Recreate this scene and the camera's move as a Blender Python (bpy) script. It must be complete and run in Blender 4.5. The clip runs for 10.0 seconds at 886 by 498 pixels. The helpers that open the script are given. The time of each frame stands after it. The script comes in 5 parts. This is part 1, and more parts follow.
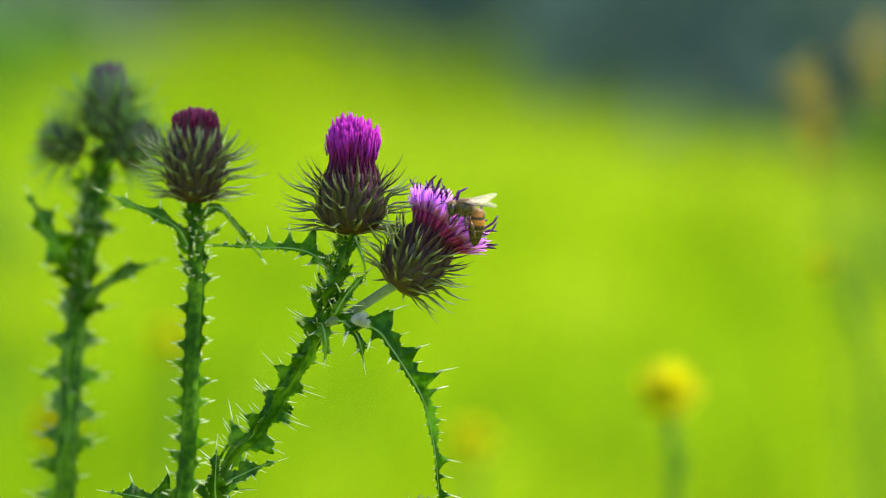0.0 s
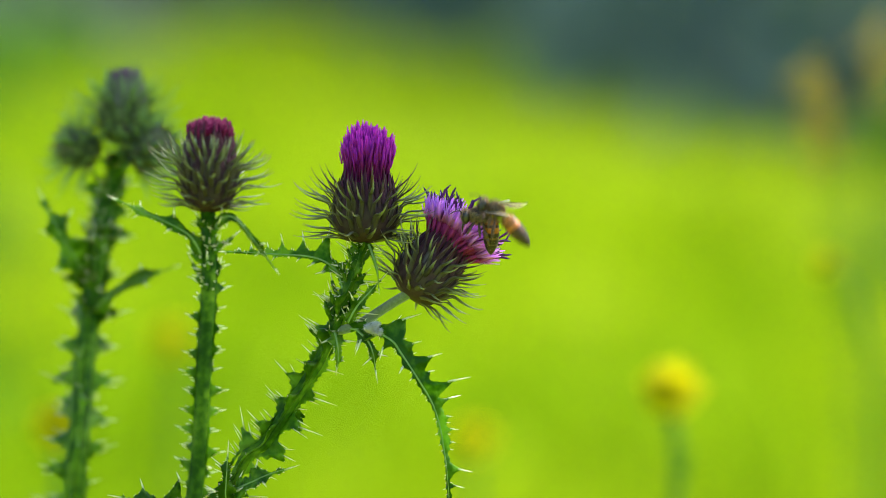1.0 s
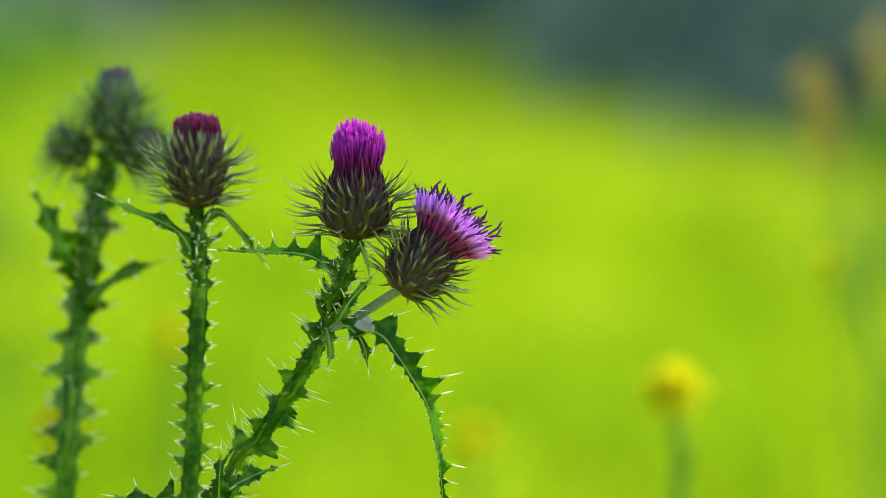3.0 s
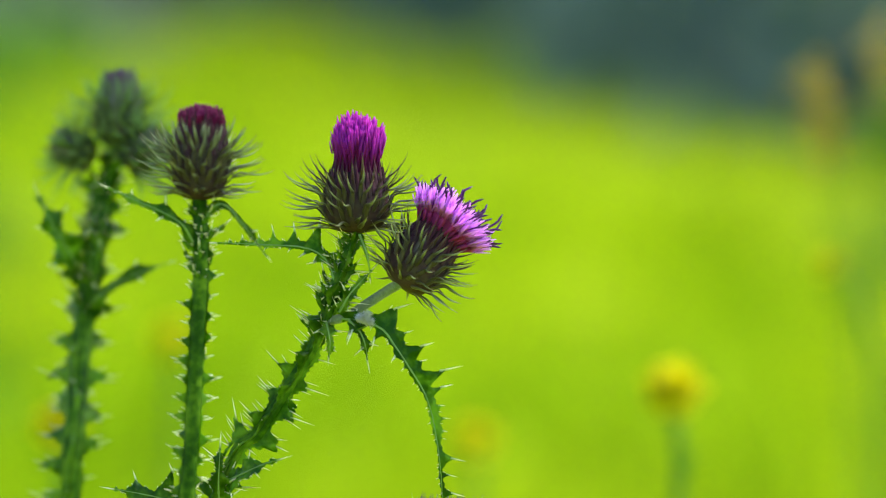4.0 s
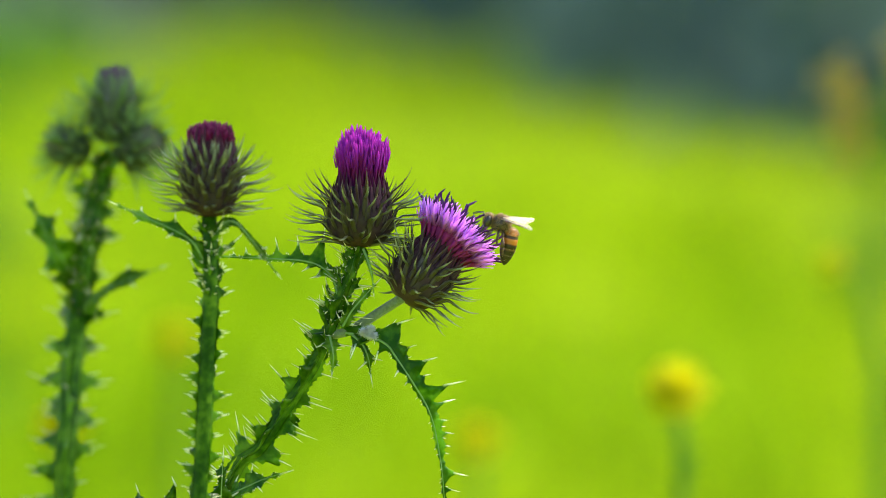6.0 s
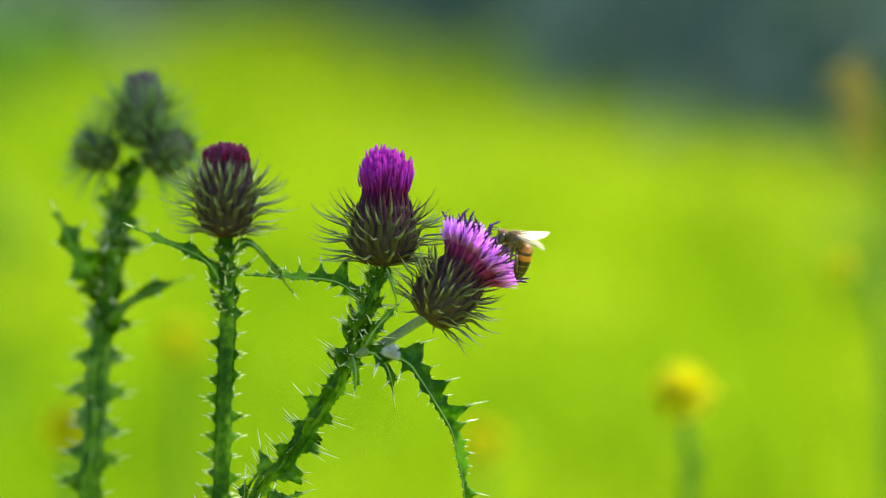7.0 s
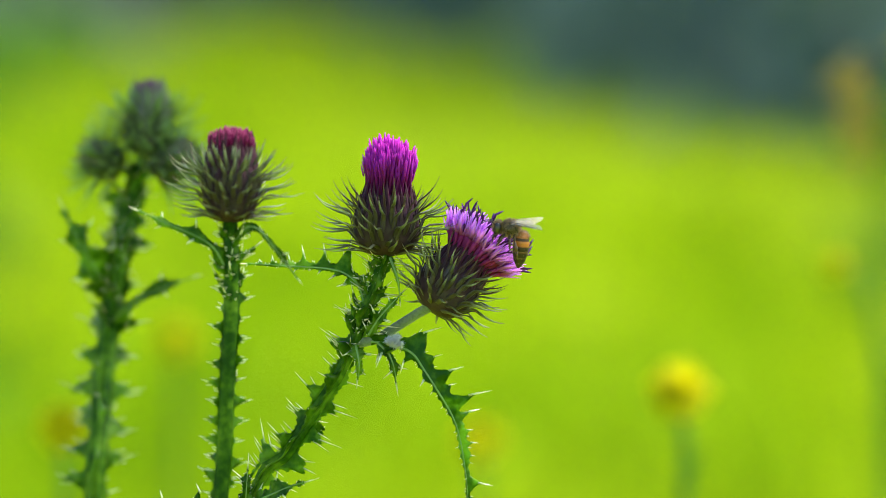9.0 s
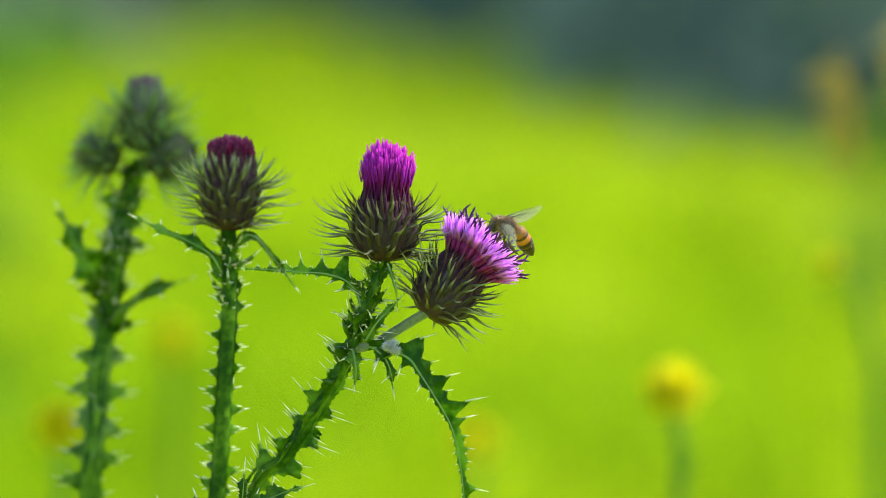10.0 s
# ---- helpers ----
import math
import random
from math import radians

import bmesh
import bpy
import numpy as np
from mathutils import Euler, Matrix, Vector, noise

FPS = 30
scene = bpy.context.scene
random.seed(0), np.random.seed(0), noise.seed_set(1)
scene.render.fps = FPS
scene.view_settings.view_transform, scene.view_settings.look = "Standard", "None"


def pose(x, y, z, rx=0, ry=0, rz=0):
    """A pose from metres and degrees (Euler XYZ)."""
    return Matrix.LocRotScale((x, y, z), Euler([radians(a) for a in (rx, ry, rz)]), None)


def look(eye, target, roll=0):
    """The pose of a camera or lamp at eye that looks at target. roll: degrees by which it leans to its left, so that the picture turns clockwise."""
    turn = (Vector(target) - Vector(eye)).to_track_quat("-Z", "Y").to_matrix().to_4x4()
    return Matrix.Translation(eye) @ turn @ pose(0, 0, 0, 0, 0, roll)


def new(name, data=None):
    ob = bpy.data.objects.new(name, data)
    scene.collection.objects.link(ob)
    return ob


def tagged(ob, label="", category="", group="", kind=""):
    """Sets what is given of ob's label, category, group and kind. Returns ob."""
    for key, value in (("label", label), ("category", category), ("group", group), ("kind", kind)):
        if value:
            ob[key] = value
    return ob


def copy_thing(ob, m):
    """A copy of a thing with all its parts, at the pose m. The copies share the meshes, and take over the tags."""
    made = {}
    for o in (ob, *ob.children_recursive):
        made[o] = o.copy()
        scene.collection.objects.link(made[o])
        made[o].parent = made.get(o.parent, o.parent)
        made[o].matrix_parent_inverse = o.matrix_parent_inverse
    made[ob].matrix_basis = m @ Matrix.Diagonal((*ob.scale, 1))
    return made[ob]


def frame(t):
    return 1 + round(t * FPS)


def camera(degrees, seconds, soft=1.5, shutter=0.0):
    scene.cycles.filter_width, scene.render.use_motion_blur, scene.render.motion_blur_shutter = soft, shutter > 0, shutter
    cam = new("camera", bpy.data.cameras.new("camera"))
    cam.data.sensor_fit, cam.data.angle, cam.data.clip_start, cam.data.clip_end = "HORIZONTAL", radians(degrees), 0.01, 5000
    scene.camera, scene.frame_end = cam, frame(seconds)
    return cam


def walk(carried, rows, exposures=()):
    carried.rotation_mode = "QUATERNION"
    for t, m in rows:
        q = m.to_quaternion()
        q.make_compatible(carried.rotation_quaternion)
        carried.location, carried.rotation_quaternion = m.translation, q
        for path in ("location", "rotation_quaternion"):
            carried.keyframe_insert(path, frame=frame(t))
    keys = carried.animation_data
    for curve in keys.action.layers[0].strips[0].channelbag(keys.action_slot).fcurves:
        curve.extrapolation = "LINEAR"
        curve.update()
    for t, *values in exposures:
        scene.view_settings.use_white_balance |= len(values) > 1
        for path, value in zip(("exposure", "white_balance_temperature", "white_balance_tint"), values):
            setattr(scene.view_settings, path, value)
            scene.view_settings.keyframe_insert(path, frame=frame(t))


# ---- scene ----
# ---- camera: a long lens on a tripod, a metre from the flowers ----
EYE_HEIGHT = 0.60
TILT = -3.2
FOCUS = 1.0
cam = camera(10, 10.0, soft=0.45, shutter=0.3)
cam.data.dof.use_dof = True
cam.data.dof.focus_distance = FOCUS
cam.data.dof.aperture_fstop = 10.5
EYE = pose(0, 0, EYE_HEIGHT, 90 + TILT, 0, 0)
walk(cam, [(0, EYE), (10, EYE)], exposures=[(0, 1.55), (10, 1.55)])

# The upright plane of sharp focus: x across, z up, y away from the camera.
STAGE = Matrix.Translation(EYE @ Vector((0, 0, -FOCUS))) @ pose(0, 0, 0, TILT, 0, 0)


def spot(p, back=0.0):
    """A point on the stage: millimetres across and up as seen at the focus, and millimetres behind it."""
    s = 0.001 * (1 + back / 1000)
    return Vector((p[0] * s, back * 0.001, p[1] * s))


def root(across, back):
    """The point of the stage where a stem stands in the ground."""
    w = STAGE @ spot((across, 0), back)
    return STAGE.inverted() @ Vector((w.x, w.y, -0.02))


# ---- world and sun ----
SUN_ELEVATION, SUN_AZIMUTH = 53, 70   # degrees; azimuth from straight ahead towards the right
world = bpy.data.worlds.new("sky")
scene.world = world
world.use_nodes = True
nt = world.node_tree
sky = nt.nodes.new("ShaderNodeTexSky")
sky.sky_type = "NISHITA"
sky.sun_disc = False
sky.sun_elevation = radians(SUN_ELEVATION)
sky.sun_rotation = radians(SUN_AZIMUTH)
nt.links.new(sky.outputs["Color"], nt.nodes["Background"].inputs["Color"])
nt.nodes["Background"].inputs["Strength"].default_value = 0.15
sun = new("sun", bpy.data.lights.new("sun", "SUN"))
sun.data.energy = 4.0
sun.data.angle = radians(0.53)
sun.data.color = (1.0, 0.95, 0.86)
_e, _a = radians(SUN_ELEVATION), radians(SUN_AZIMUTH)
TO_SUN = Vector((math.cos(_e) * math.sin(_a), math.cos(_e) * math.cos(_a), math.sin(_e)))
sun.matrix_world = look(TO_SUN * 30, (0, 0, 0))


# ---- materials ----
def material(name, colours, scale=200.0, rough=0.6, through_light=0.0, bump=0.0, bump_scale=600.0, along=None, spec=0.4, wear=0.25,
             contrast=1.6, coat=0.0, clear=1.0, stretch=None, shift=0.0):
    """A surface whose colour runs between the given colours by noise of that scale (cycles per metre).
    along: stops (position, colour) over the mesh's own attribute "along", mixed with the noise.
    through_light: how much light passes, as through a leaf; clear: how much brighter it passes than it is thrown back; shift: how far its hue turns on the way."""
    m = bpy.data.materials.new(name)
    m.use_nodes = True
    t = m.node_tree
    b = t.nodes["Principled BSDF"]
    co = t.nodes.new("ShaderNodeTexCoord")
    place = co.outputs["Object"]
    if stretch:
        mapping = t.nodes.new("ShaderNodeMapping")
        mapping.inputs["Scale"].default_value = stretch
        t.links.new(place, mapping.inputs["Vector"])
        place = mapping.outputs["Vector"]
    n1 = t.nodes.new("ShaderNodeTexNoise")
    n1.inputs["Scale"].default_value = scale
    n1.inputs["Detail"].default_value = 4
    t.links.new(place, n1.inputs["Vector"])
    n2 = t.nodes.new("ShaderNodeTexNoise")
    n2.inputs["Scale"].default_value = scale * 0.17
    n2.inputs["Detail"].default_value = 2
    t.links.new(place, n2.inputs["Vector"])
    add = t.nodes.new("ShaderNodeMath")
    add.operation = "ADD"
    t.links.new(n1.outputs["Fac"], add.inputs[0])
    t.links.new(n2.outputs["Fac"], add.inputs[1])
    half = t.nodes.new("ShaderNodeMath")
    half.operation = "MULTIPLY_ADD"
    half.inputs[1].default_value = contrast
    half.inputs[2].default_value = 0.5 - contrast
    t.links.new(add.outputs[0], half.inputs[0])
    ramp = t.nodes.new("ShaderNodeValToRGB")
    e = ramp.color_ramp.elements
    while len(e) < len(colours):
        e.new(0.5)
    for i, c in enumerate(colours):
        e[i].position = i / max(1, len(colours) - 1)
        e[i].color = (*c, 1)
    t.links.new(half.outputs[0], ramp.inputs["Fac"])
    colour = ramp.outputs["Color"]
    info = t.nodes.new("ShaderNodeObjectInfo")
    if along:
        at = t.nodes.new("ShaderNodeAttribute")
        at.attribute_name = "along"
        r2 = t.nodes.new("ShaderNodeValToRGB")
        e = r2.color_ramp.elements
        while len(e) < len(along):
            e.new(0.5)
        for i, (p, c) in enumerate(along):
            e[i].position = p
            e[i].color = (*c, 1)
        t.links.new(at.outputs["Fac"], r2.inputs["Fac"])
        mix = t.nodes.new("ShaderNodeMix")
        mix.data_type = "RGBA"
        mix.inputs["Factor"].default_value = wear
        t.links.new(r2.outputs["Color"], mix.inputs["A"])
        t.links.new(colour, mix.inputs["B"])
        colour = mix.outputs["Result"]
    hsv = t.nodes.new("ShaderNodeHueSaturation")
    vary = t.nodes.new("ShaderNodeMapRange")
    vary.inputs["To Min"].default_value = 0.85
    vary.inputs["To Max"].default_value = 1.15
    t.links.new(info.outputs["Random"], vary.inputs["Value"])
    t.links.new(vary.outputs["Result"], hsv.inputs["Value"])
    t.links.new(colour, hsv.inputs["Color"])
    colour = hsv.outputs["Color"]
    t.links.new(colour, b.inputs["Base Color"])
    b.inputs["Roughness"].default_value = rough
    b.inputs["Specular IOR Level"].default_value = spec
    if coat:
        b.inputs["Sheen Weight"].default_value = coat
    if bump:
        nb = t.nodes.new("ShaderNodeTexNoise")
        nb.inputs["Scale"].default_value = bump_scale
        nb.inputs["Detail"].default_value = 3
        t.links.new(co.outputs["Object"], nb.inputs["Vector"])
        bp = t.nodes.new("ShaderNodeBump")
        bp.inputs["Strength"].default_value = bump
        bp.inputs["Distance"].default_value = 0.3 / bump_scale
        t.links.new(nb.outputs["Fac"], bp.inputs["Height"])
        t.links.new(bp.outputs["Normal"], b.inputs["Normal"])
    if through_light:
        tr = t.nodes.new("ShaderNodeBsdfTranslucent")
        lit = t.nodes.new("ShaderNodeHueSaturation")
        lit.inputs["Value"].default_value = clear
        lit.inputs["Hue"].default_value = 0.5 + shift
        t.links.new(colour, lit.inputs["Color"])
        t.links.new(lit.outputs["Color"], tr.inputs["Color"])
        mx = t.nodes.new("ShaderNodeMixShader")
        mx.inputs["Fac"].default_value = through_light
        out = t.nodes["Material Output"]
        t.links.new(b.outputs["BSDF"], mx.inputs[1])
        t.links.new(tr.outputs["BSDF"], mx.inputs[2])
        t.links.new(mx.outputs["Shader"], out.inputs["Surface"])
    return m


STEM = material("thistle_stem", [(0.011, 0.050, 0.001), (0.033, 0.100, 0.002), (0.085, 0.175, 0.007)], 500, 0.5, 0.12, 0.6, 1500, spec=0.08, contrast=2.8)
LEAF = material("thistle_leaf", [(0.018, 0.078, 0.001), (0.054, 0.148, 0.003), (0.14, 0.27, 0.016)], 400, 0.36, 0.48, 0.6, 1000, spec=0.20, clear=1.9, contrast=3.0)
RIB = material("leaf_rib", [(0.14, 0.28, 0.05), (0.22, 0.36, 0.10)], 600, 0.5, 0.2)
DOWN = material("woolly_stalk", [(0.065, 0.11, 0.04), (0.19, 0.24, 0.13)], 1600, 0.9, 0.1, 0.8, 3000, coat=0.4)
WOOL = material("white_wool", [(0.55, 0.58, 0.60), (0.72, 0.74, 0.76)], 900, 0.9, 0.3)
SPINE = material("spine", [(0.55, 0.58, 0.36), (0.74, 0.72, 0.52)], 800, 0.4, 0.35,
                 along=[(0.0, (0.34, 0.46, 0.18)), (0.30, (0.78, 0.78, 0.58)), (0.85, (0.74, 0.70, 0.52)), (1.0, (0.46, 0.30, 0.15))], wear=0.2)
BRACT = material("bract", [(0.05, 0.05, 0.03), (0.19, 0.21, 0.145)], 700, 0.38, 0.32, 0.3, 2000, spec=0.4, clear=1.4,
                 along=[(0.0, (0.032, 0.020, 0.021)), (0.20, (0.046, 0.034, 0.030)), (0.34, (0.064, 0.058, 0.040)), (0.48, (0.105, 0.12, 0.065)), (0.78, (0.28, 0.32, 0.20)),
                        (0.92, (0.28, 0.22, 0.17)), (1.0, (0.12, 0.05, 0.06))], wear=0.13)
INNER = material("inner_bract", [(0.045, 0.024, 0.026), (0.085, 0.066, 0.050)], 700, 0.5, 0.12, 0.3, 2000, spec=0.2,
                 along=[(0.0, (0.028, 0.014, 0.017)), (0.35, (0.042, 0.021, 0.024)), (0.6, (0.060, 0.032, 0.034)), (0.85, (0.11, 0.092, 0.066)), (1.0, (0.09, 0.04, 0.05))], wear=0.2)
SCALE = material("neck_scale", [(0.04, 0.012, 0.022), (0.07, 0.026, 0.04)], 800, 0.6, 0.1, 0.3, 2000, spec=0.15,
                 along=[(0.0, (0.032, 0.014, 0.018)), (0.5, (0.042, 0.011, 0.018)), (0.85, (0.058, 0.008, 0.022)), (1.0, (0.08, 0.022, 0.034))], wear=0.15)
SCALE_GREEN = material("green_neck_scale", [(0.08, 0.09, 0.05), (0.13, 0.14, 0.09)], 800, 0.5, 0.1, 0.3, 2000, spec=0.3)
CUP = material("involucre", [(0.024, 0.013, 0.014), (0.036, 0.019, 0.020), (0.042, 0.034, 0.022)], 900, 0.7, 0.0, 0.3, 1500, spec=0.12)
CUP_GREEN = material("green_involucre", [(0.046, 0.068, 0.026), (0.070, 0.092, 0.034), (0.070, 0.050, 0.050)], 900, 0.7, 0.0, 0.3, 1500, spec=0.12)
BRACT_GREEN = material("green_bract", [(0.07, 0.13, 0.05), (0.12, 0.22, 0.08)], 700, 0.45, 0.3, 0.3, 2000,
                       along=[(0.0, (0.040, 0.055, 0.026)), (0.3, (0.060, 0.095, 0.030)), (0.5, (0.13, 0.25, 0.050)), (0.9, (0.28, 0.46, 0.15)), (1.0, (0.2, 0.15, 0.12))], wear=0.2)
LILAC = material("open_floret", [(0.56, 0.14, 0.70), (0.78, 0.40, 0.95)], 500, 0.55, 0.60, spec=0.2, clear=1.1, shift=0.025,
                 along=[(0.0, (0.14, 0.002, 0.03)), (0.26, (0.25, 0.002, 0.060)), (0.42, (0.42, 0.008, 0.18)), (0.51, (0.65, 0.18, 0.67)), (0.7, (0.74, 0.35, 0.92)), (1.0, (0.78, 0.43, 0.96))], wear=0.15)
ANTHER = material("anther_column", [(0.06, 0.010, 0.09), (0.11, 0.02, 0.15)], 900, 0.5, 0.12, spec=0.2,
                  along=[(0.0, (0.24, 0.02, 0.22)), (0.4, (0.12, 0.012, 0.15)), (1.0, (0.04, 0.008, 0.08))], wear=0.2)
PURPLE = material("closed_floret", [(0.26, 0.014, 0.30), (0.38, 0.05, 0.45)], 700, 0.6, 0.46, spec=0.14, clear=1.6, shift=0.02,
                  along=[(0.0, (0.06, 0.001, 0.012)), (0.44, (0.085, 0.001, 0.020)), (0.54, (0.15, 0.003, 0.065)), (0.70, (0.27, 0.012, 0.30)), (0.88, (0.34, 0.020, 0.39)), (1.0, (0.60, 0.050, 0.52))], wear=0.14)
# pinkish tips, made paler still: glints on the bud put into the colour
CRIMSON = material("bud_floret", [(0.12, 0.004, 0.045), (0.20, 0.01, 0.08)], 700, 0.55, 0.4, spec=0.12, clear=1.5,
                   along=[(0.0, (0.05, 0.004, 0.02)), (0.4, (0.07, 0.003, 0.026)), (0.75, (0.10, 0.003, 0.038)), (0.94, (0.18, 0.006, 0.062)), (1.0, (0.40, 0.07, 0.19))], wear=0.08)
DUSKY = material("dusky_bud_floret", [(0.09, 0.02, 0.09), (0.18, 0.05, 0.17)], 700, 0.5, 0.2, spec=0.15)
FUZZ = material("bee_hair", [(0.27, 0.175, 0.095), (0.66, 0.49, 0.31)], 900, 0.8, 0.58)
DARK = material("bee_shell", [(0.010, 0.008, 0.006), (0.03, 0.022, 0.015)], 1500, 0.35, 0.0, 0.4, 4000, spec=0.5)
ABDOMEN = material("bee_abdomen", [(0.30, 0.12, 0.02), (0.16, 0.06, 0.01)], 1500, 0.42, 0.0, 0.4, 5000, spec=0.3,
                   along=[(0.0, (0.26, 0.12, 0.04)), (0.16, (0.42, 0.14, 0.022)), (0.19, (0.035, 0.015, 0.007)), (0.24, (0.035, 0.015, 0.007)), (0.27, (0.44, 0.15, 0.024)),
                          (0.38, (0.36, 0.105, 0.013)), (0.42, (0.012, 0.008, 0.006)), (0.52, (0.010, 0.007, 0.006)), (0.54, (0.15, 0.075, 0.030)), (0.57, (0.05, 0.022, 0.010)), (0.60, (0.010, 0.008, 0.007)),
                          (0.69, (0.010, 0.008, 0.007)), (0.71, (0.09, 0.060, 0.040)), (0.74, (0.012, 0.009, 0.008)), (0.84, (0.009, 0.007, 0.007)), (0.86, (0.05, 0.036, 0.028)),
                          (0.89, (0.009, 0.007, 0.006)), (1.0, (0.007, 0.005, 0.005))], wear=0.05)
LEG = material("bee_leg", [(0.02, 0.012, 0.008), (0.09, 0.04, 0.015)], 900, 0.4, 0.0, 0.4, 4000)
GRASS = material("grass", [(0.20, 0.325, 0.003), (0.308, 0.415, 0.006), (0.38, 0.49, 0.03)], 1.6, 0.75, 0.5, spec=0.05, contrast=3.0, stretch=(1, 0.22, 1))
SOIL = material("meadow_ground", [(0.20, 0.315, 0.003), (0.308, 0.405, 0.006), (0.37, 0.47, 0.03)], 1.6, 0.9, 0.0, 0.8, 30, spec=0.05, contrast=3.0, stretch=(1, 0.22, 1))
CANOPY = material("tree_leaf", [(0.035, 0.085, 0.012), (0.06, 0.13, 0.02)], 20, 0.5, 0.4, spec=0.3)
WOOD = material("bark", [(0.05, 0.04, 0.03), (0.10, 0.08, 0.06)], 12, 0.9, 0.0, 0.8, 40)
# leaves paled and greyed: the wood's haze is put into their colour
HAZED = material("hazed_leaf", [(0.105, 0.165, 0.128), (0.170, 0.240, 0.185)], 3, 0.7, 0.1, spec=0.2)
SHADED_GRASS = material("shaded_grass_leaf", [(0.070, 0.185, 0.008), (0.120, 0.275, 0.014)], 3, 0.7, 0.25, spec=0.08)
YELLOW = material("yellow_petal", [(0.56, 0.54, 0.002), (0.65, 0.61, 0.004)], 300, 0.5, 0.8, spec=0.2, clear=1.15)
HERB = material("herb_stem", [(0.07, 0.20, 0.004), (0.12, 0.28, 0.008)], 300, 0.6, 0.45)
STRAW = material("dry_seed_head", [(0.52, 0.40, 0.08), (0.66, 0.52, 0.13)], 300, 0.8, 0.6)


def wing_material():
    """A clear, slightly amber membrane."""
    m = bpy.data.materials.new("bee_wing")
    m.use_nodes = True
    t = m.node_tree
    b = t.nodes["Principled BSDF"]
    b.inputs["Base Color"].default_value = (0.78, 0.68, 0.50, 1)
    b.inputs["Roughness"].default_value = 0.25
    clear = t.nodes.new("ShaderNodeBsdfTransparent")
    clear.inputs["Color"].default_value = (0.97, 0.95, 0.9, 1)
    n = t.nodes.new("ShaderNodeTexNoise")
    n.inputs["Scale"].default_value = 900
    r = t.nodes.new("ShaderNodeMapRange")
    r.inputs["To Min"].default_value = 0.08
    r.inputs["To Max"].default_value = 0.27
    t.links.new(n.outputs["Fac"], r.inputs["Value"])
    mx = t.nodes.new("ShaderNodeMixShader")
    t.links.new(r.outputs["Result"], mx.inputs["Fac"])
    t.links.new(clear.outputs["BSDF"], mx.inputs[1])
    t.links.new(b.outputs["BSDF"], mx.inputs[2])
    t.links.new(mx.outputs["Shader"], t.nodes["Material Output"].inputs["Surface"])
    return m


WING = wing_material()


# ---- mesh helpers ----
class Build:
    """Vertices, faces and the attribute "along" of one mesh in the making."""

    def __init__(self):
        self.v, self.f, self.a, self.m = [], [], [], []

    def vert(self, p, along=0.0):
        self.v.append(tuple(p))
        self.a.append(along)
        return len(self.v) - 1

    def face(self, ids, slot=0):
        self.f.append(tuple(ids))
        self.m.append(slot)

    def tube(self, pts, radii, sides=6, slot=0, alongs=None, cap=True, flat=1.0, ridge=0.0, up=None):
        """A tube along pts. flat squeezes it across its second axis; ridge makes ribs."""
        n = len(pts)
        rings = []
        side = None
        for i, p in enumerate(pts):
            d = (Vector(pts[min(i + 1, n - 1)]) - Vector(pts[max(i - 1, 0)])).normalized()
            if side is None:
                ref = Vector(up) if up else Vector((0, 1, 0)) if abs(d.y) < 0.9 else Vector((1, 0, 0))
                side = d.cross(ref).normalized()
            side = (side - d * side.dot(d)).normalized()
            other = d.cross(side)
            al = alongs[i] if alongs else i / (n - 1)
            ring = []
            for k in range(sides):
                a = 2 * math.pi * k / sides
                r = radii[i] * (1 + (ridge if k % 2 else -ridge))
                ring.append(self.vert(Vector(p) + side * (r * math.cos(a)) + other * (r * flat * math.sin(a)), al))
            rings.append(ring)
        for a, b in zip(rings, rings[1:]):
            for k in range(sides):
                self.face((a[k], a[(k + 1) % sides], b[(k + 1) % sides], b[k]), slot)
        if cap:
            self.face(tuple(reversed(rings[0])), slot)
            self.face(tuple(rings[-1]), slot)

    def spike(self, p, way, length, r, slot=1, bend=None, sides=4):
        p, way = Vector(p), Vector(way).normalized()
        tip = p + way * length + (Vector(bend) * length if bend else Vector())
        midp = p + way * length * 0.5
        self.tube([p - way * r, midp, tip], [r, r * 0.6, r * 0.08], sides, slot, [0, 0.4, 1])

    def lathe(self, profile, sides, slot=0, alongs=None):
        """profile: (radius, height) from the bottom up, about z."""
        rings = []
        for i, (r, z) in enumerate(profile):
            al = alongs[i] if alongs else i / (len(profile) - 1)
            rings.append([self.vert((r * math.cos(2 * math.pi * k / sides), r * math.sin(2 * math.pi * k / sides), z), al) for k in range(sides)])
        for a, b in zip(rings, rings[1:]):
            for k in range(sides):
                self.face((a[k], a[(k + 1) % sides], b[(k + 1) % sides], b[k]), slot)
        self.face(tuple(reversed(rings[0])), slot)
        self.face(tuple(rings[-1]), slot)

    def mesh(self, name, materials, smooth=True, shift=None):
        me = bpy.data.meshes.new(name)
        pts = self.v if shift is None else [(x - shift[0], y - shift[1], z - shift[2]) for x, y, z in self.v]
        me.from_pydata(pts, [], self.f)
        at = me.attributes.new("along", "FLOAT", "POINT")
        at.data.foreach_set("value", self.a)
        for m in materials:
            me.materials.append(m)
        me.polygons.foreach_set("material_index", self.m)
        me.polygons.foreach_set("use_smooth", [smooth] * len(self.f))
        me.update()
        return me


def part(name, mesh, parent, m=None, label=""):
    ob = new(name, mesh)
    ob.parent = parent
    if m is not None:
        ob.matrix_basis = m
    return tagged(ob, label)


